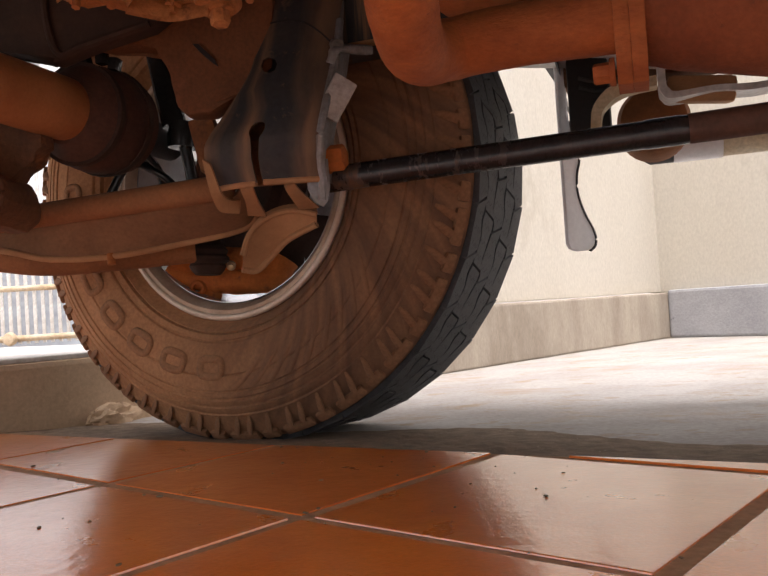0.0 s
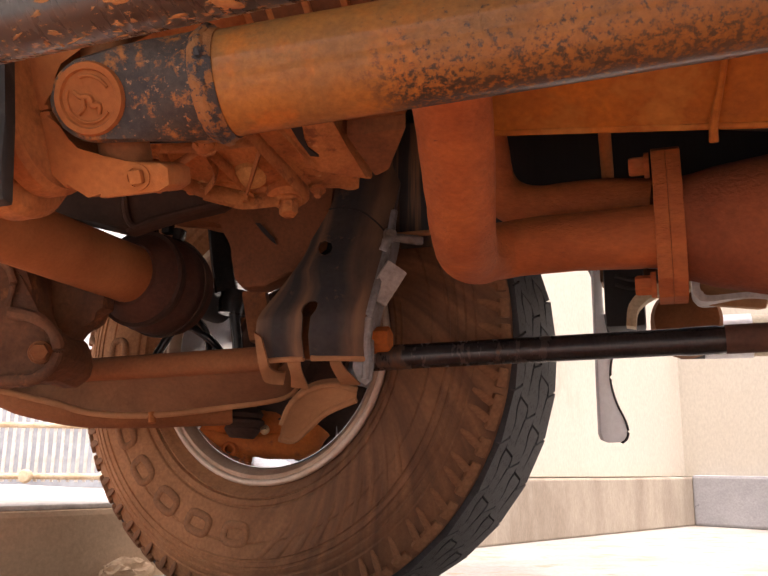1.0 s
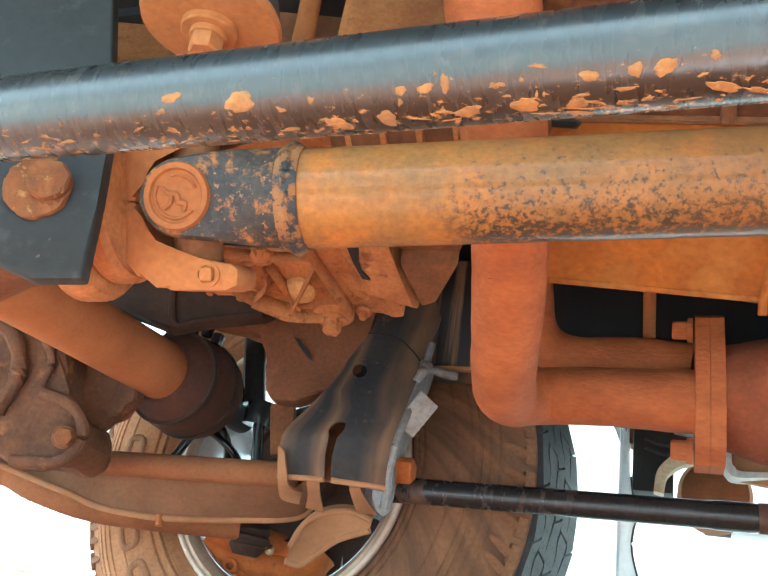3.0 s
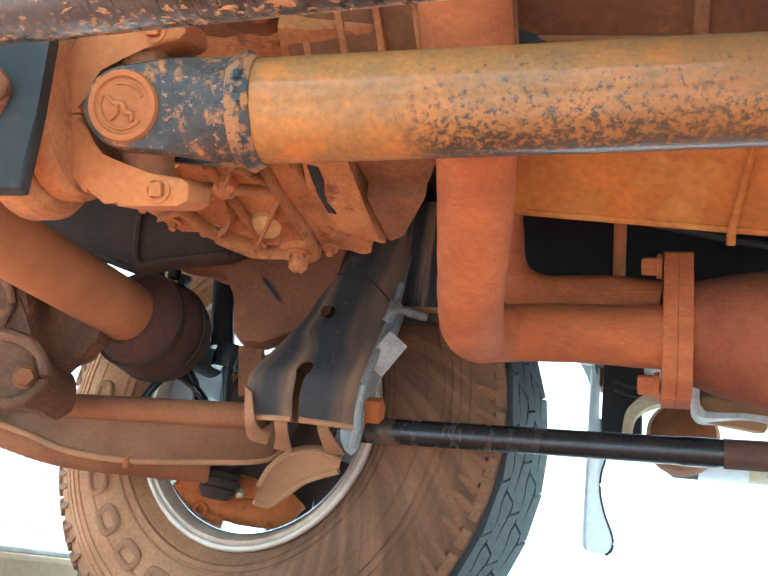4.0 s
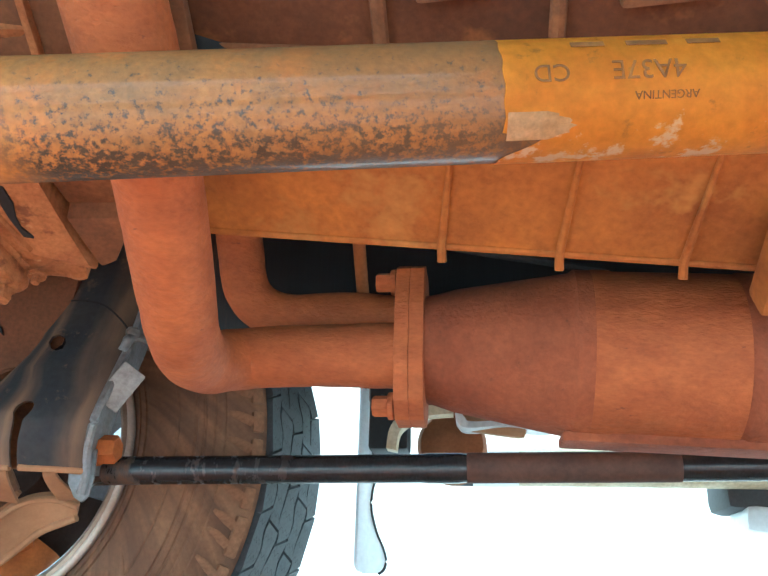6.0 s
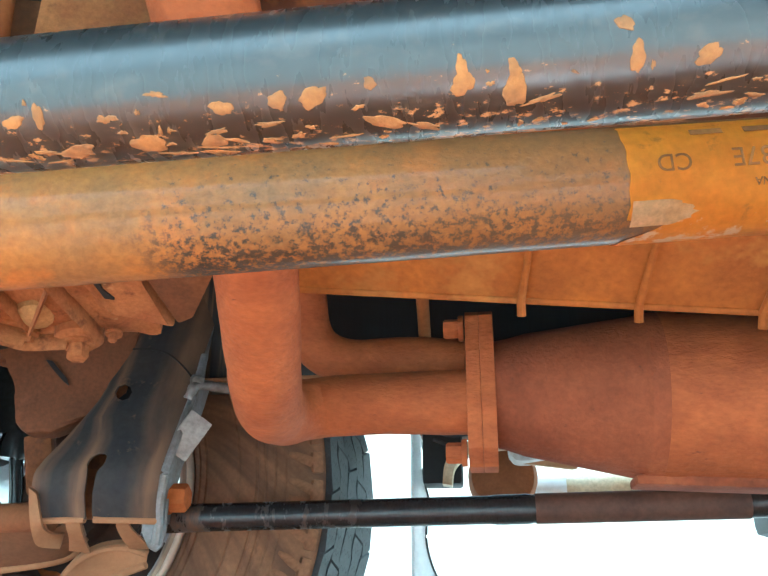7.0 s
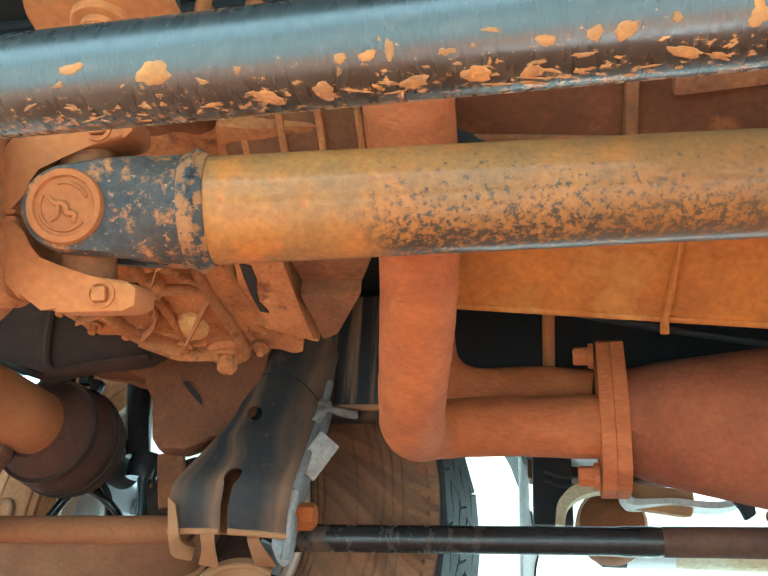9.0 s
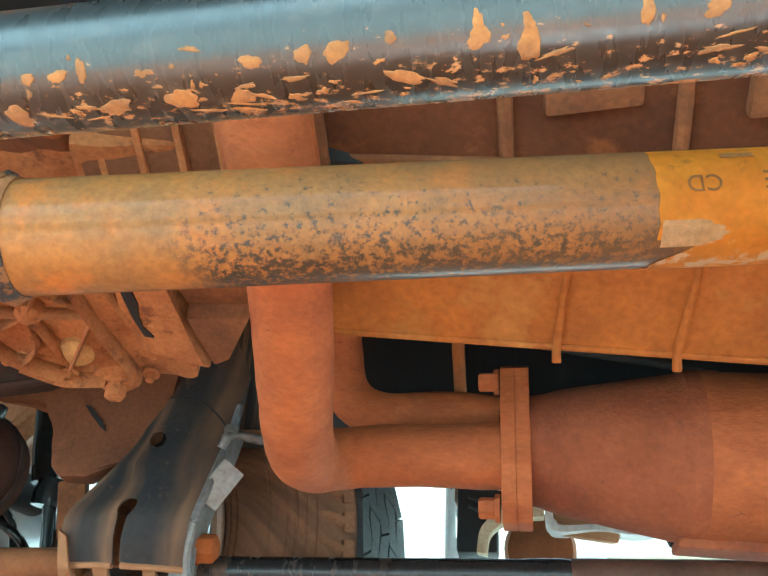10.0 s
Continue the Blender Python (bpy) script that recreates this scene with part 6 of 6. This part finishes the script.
strip(bm, smooth_path([(0.415, 1.160, 0.483), (0.378, 1.160, 0.478), (0.348, 1.160, 0.471), (0.332, 1.160, 0.458), (0.320, 1.160, 0.440), (0.316, 1.160, 0.412)], 4), smooth_path([(0.415, 1.160, 0.468), (0.380, 1.160, 0.463), (0.359, 1.160, 0.456), (0.345, 1.160, 0.447), (0.334, 1.160, 0.434), (0.330, 1.160, 0.410)], 4), 0.03, OUT)
part("clamp", bm, CREAM, bk, "pale curved clamp")
bm = bmesh.new()
lathe(bm, [(0, -0.03), (0.050, -0.03), (0.056, -0.02), (0.057, 0.04), (0, 0.04)], frame_of((0.449, 1.30, 0.442), OUT), 32)
part("bush", bm, ARM, bk, "brown dusty round body mount bush")
for k in range(2):
    bm = bmesh.new()
    sweep(bm, smooth_path([(0.312, 1.20, 0.497 - 0.014 * k), (0.34, 1.195, 0.489 - 0.014 * k), (0.385, 1.19, 0.495 - 0.014 * k)], 5), 0.003, 8)
    part("cable", bm, RUBBER, bk)
bm = bmesh.new()
box(bm, frame_of((0.492, 1.205, 0.468), (0.08, -0.2, 1), REAR), 0.098, 0.05, 0.040, 0.010)
bk2 = T("mount_block", bm, BEIGE, "beige dusty block on a white hooked bracket")
bm = bmesh.new()
strip(bm, smooth_path([(0.4205, 1.172, 0.508), (0.421, 1.172, 0.470), (0.425, 1.172, 0.458), (0.440, 1.17, 0.450), (0.499, 1.165, 0.456), (0.545, 1.16, 0.452), (0.581, 1.155, 0.456), (0.612, 1.15, 0.470)], 4), smooth_path([(0.432, 1.172, 0.508), (0.432, 1.172, 0.474), (0.436, 1.172, 0.466), (0.446, 1.17, 0.460), (0.499, 1.165, 0.464), (0.545, 1.16, 0.462), (0.577, 1.155, 0.465), (0.60, 1.15, 0.482)], 4), 0.05, OUT)
part("hook", bm, WHITE_PAINT, bk2, "white painted hooked bracket")
bm = bmesh.new()
prism(bm, xz([(0.525, 0.50), (0.60, 0.50), (0.60, 0.44), (0.585, 0.43), (0.572, 0.462), (0.545, 0.478)]), plane_y(1.12), 0.01, 0.003)
part("gusset", bm, DARK_STEEL, bk2)
bm = bmesh.new()
box(bm, frame_of((0.55, 1.22, 0.525), (0, 0, 1), REAR), 0.5, 0.05, 0.05, 0.006)
part("rail_foot", bm, BROWN, bk2)
bm = bmesh.new()
SM = frame_of((0.50, 1.435, 0.436), REAR, (0, 0, 1))
lathe(bm, [(0, 0.10), (0.037, 0.10), (0.037, 1.3), (0, 1.3)], SM, 28)
step = T("side_step", bm, CREAM, "unseen cream tube added to block near-side light with a black end")
bm = bmesh.new()
lathe(bm, [(0, -0.035), (0.03, -0.032), (0.0385, -0.02), (0.0385, 0.10), (0, 0.10)], SM, 28)
part("end_cap", bm, RUBBER, step, "black end cap")
bm = bmesh.new()
lathe(bm, [(0, 0.020), (0.0395, 0.020), (0.0395, 0.10), (0, 0.10)], SM, 28)
part("collar", bm, FLAP, step, "pale plastic collar")
bm = bmesh.new()
box(bm, frame_of((1.02, 1.36, 0.40), (0, 0, 1), REAR), 0.14, 0.14, 0.07, 0.02)
pad = part("tread_pad", bm, RUBBER, step, "black tread pad")
bm = bmesh.new()
box(bm, frame_of((1.03, 1.34, 0.345), (0.1, 0, 1), REAR), 0.12, 0.12, 0.05, 0.02)
part("pad_foot", bm, FLAP, step)

# mud flap behind the wheel
bm = bmesh.new()
fo = Vector((0.289, 1.268, 0.0))
fd = Vector((0.872, 0.490, 0))
flap_m = Matrix(((fd.x, 0, fd.y, fo.x), (fd.y, 0, -fd.x, fo.y), (0, 1, 0, 0), (0, 0, 0, 1)))
waist = [(0.016, 0.56), (0.017, 0.45), (0.028, 0.405), (0.031, 0.388), (0.024, 0.365), (0.023, 0.335), (0.034, 0.303), (0.048, 0.280), (0.054, 0.263), (0.051, 0.251), (0.040, 0.244)]
right = [(p.x, p.y) for p in smooth_path([(a, b, 0) for a, b in waist], 4)]
prism(bm, [(0.0, 0.56), (0.0, 0.256), (0.005, 0.247), (0.018, 0.243)] + right[::-1], flap_m, 0.008, 0.0025)
flap = T("mud_flap", bm, FLAP, "pale grey plastic mud flap with a dark edge")
bm = bmesh.new()
sweep(bm, [flap_m @ Vector((a + 0.0028, b, 0.004)) for (a, b), (c, d) in zip(right[4:], right[5:]) if abs(a - c) + abs(b - d) > 0.0012], 0.0042, 8)
part("edging", bm, RUBBER, flap, "dark rubber edging")


# ---- pieces: tread blocks and floor tiles ----
def tread_block(name, outline, height, mat):
    """One block; x round the tyre, y across it from the inner edge, standing on the tread."""
    bm = bmesh.new()
    low = [bm.verts.new((x * 1.06, y, -0.004)) for x, y in outline]
    high = [bm.verts.new((x, y, height)) for x, y in outline]
    bm.faces.new(high)
    for k in range(len(low)):
        k2 = (k + 1) % len(low)
        bm.faces.new((low[k], low[k2], high[k2], high[k]))
    bmesh.ops.recalc_face_normals(bm, faces=bm.faces)
    # zigzag sipes cut across the block
    ys = [y for _, y in outline]
    y0, y1 = min(ys) + 0.006, max(ys) - 0.006
    for c in (-0.022, 0.002, 0.024):
        line = [(c + 0.0035 * (-1) ** i + 0.006 * (i / 5 - 0.5), y0 + (y1 - y0) * i / 5) for i in range(6)]
        for p, q in zip(line, line[1:]):
            vs = [bm.verts.new((x, y, height + 0.0003)) for x, y in ((p[0] - 0.0005, p[1]), (p[0] + 0.0005, p[1]), (q[0] + 0.0005, q[1]), (q[0] - 0.0005, q[1]))]
            bm.faces.new(vs).material_index = 1
    me = bpy.data.meshes.new(name)
    bm.to_mesh(me)
    bm.free()
    me.materials.append(mat)
    me.materials.append(SIPE)
    return me


def tread():
    n = 34
    pitch = 2 * math.pi * 0.420 / n

    def wavy(y0, amp, phase, x):
        return y0 + amp * math.sin(2 * math.pi * (x + phase)) + 0.35 * amp * math.sin(4 * math.pi * (x + phase))

    lines = [(0.024, 0.0, 0.0), (0.060, 0.0045, 0.0), (0.100, 0.0045, 0.25), (0.146, 0.0045, 0.55), (0.188, 0.0045, 0.8), (0.234, 0.0, 0.0)]
    for row in range(5):
        a, b = lines[row], lines[row + 1]
        xs = [-0.483 + 0.966 * k / 7 for k in range(8)]
        skew = (0.16, -0.14, 0.14, -0.14, 0.16)[row]
        off = 0.23 * row
        outline = [(x + skew * 0.5, wavy(*a, x + skew * 0.5 + off) + 0.0017) for x in xs] + [(x - skew * 0.5, wavy(*b, x - skew * 0.5 + off) - 0.0017) for x in xs[::-1]]
        me = tread_block("tread_block", [(x * pitch, y) for x, y in outline], 0.0080, TREAD_RUBBER)
        for k in range(n):
            o = new("tread_block", me)
            o.matrix_basis = WHEEL @ Matrix.Rotation(2 * math.pi * (k + 0.23 * row) / n, 4, "Z") @ Matrix(((0, 0, 1, 0.4195), (1, 0, 0, 0), (0, 1, 0, 0), (0, 0, 0, 1)))
            adopt(o, rim)
    # dusty lugs round the shoulder, each with a slanting fin down the sidewall
    bm = bmesh.new()
    box(bm, Matrix.Translation((0.4115, 0, 0.0085)) @ Matrix.Rotation(radians(44), 4, "Y"), 0.014, 0.029, 0.017, 0.004)
    fin = [(0.4075, 0.003, 0.0045), (0.399, -0.002, -0.0022), (0.390, -0.0070, -0.0080), (0.380, -0.011, -0.0142)]
    sweep(bm, fin, [0.0105, 0.0100, 0.0080, 0.0040], 8, 0.40, up=(-0.5, 0, -0.85))
    lug = part("shoulder_lug", bm, SHOULDER, rim, m=WHEEL)
    for k in range(1, 76):
        o = lug.copy()
        scene.collection.objects.link(o)
        o.matrix_basis = WHEEL @ Matrix.Rotation(2 * math.pi * (k + 0.16 * math.sin(k * 2.1)) / 76, 4, "Z")


tread()


def tiles():
    half = (PITCH - 0.015) / 2
    whole = bpy.data.meshes.new("tile")
    bm = bmesh.new()
    box(bm, Matrix.Translation((0, 0, -0.006)), 2 * half, 2 * half, 0.012, 0.0018)
    bm.to_mesh(whole)
    bm.free()
    whole.materials.append(TILE)
    turn = Matrix.Rotation(GRID, 4, "Z")
    for i in range(-8, 9):
        for j in range(-6, 4):
            c = ORIGIN + U * PITCH * (i + 0.5) + W * PITCH * (j + 0.5)
            if not (-2.2 < c.x < 2.6 and -1.1 < c.y < 2.2):
                continue
            square = [c + U * half * a + W * half * b for a, b in ((-1, -1), (1, -1), (1, 1), (-1, 1))]
            inside = clip(square, EDGE_P, EDGE_N)
            if len(inside) > 2:
                inside = clip(inside, EDGE_P - EDGE_N * PORCH, -EDGE_N)
            dz = random.uniform(-0.0012, 0.0012)
            tilt = Matrix.Rotation(random.uniform(-0.003, 0.003), 4, "X") @ Matrix.Rotation(random.uniform(-0.003, 0.003), 4, "Y")
            if len(inside) < 3:
                continue
            if len(inside) == 4 and all(-PORCH <= (v - EDGE_P).dot(EDGE_N) <= 0 for v in square):
                o = new("tile", whole)
            else:
                bm = bmesh.new()
                loc = [(turn.inverted() @ (v - c).to_3d()) for v in inside]
                prism(bm, [(v.x, v.y) for v in loc], Matrix.Translation((0, 0, -0.012)), 0.012, 0.0)
                me = bpy.data.meshes.new("tile")
                bmesh.ops.recalc_face_normals(bm, faces=bm.faces)
                bm.to_mesh(me)
                bm.free()
                me.materials.append(TILE)
                o = new("tile", me)
            o.matrix_basis = Matrix.Translation((c.x, c.y, dz)) @ turn @ tilt
            adopt(o, floor)


tiles()
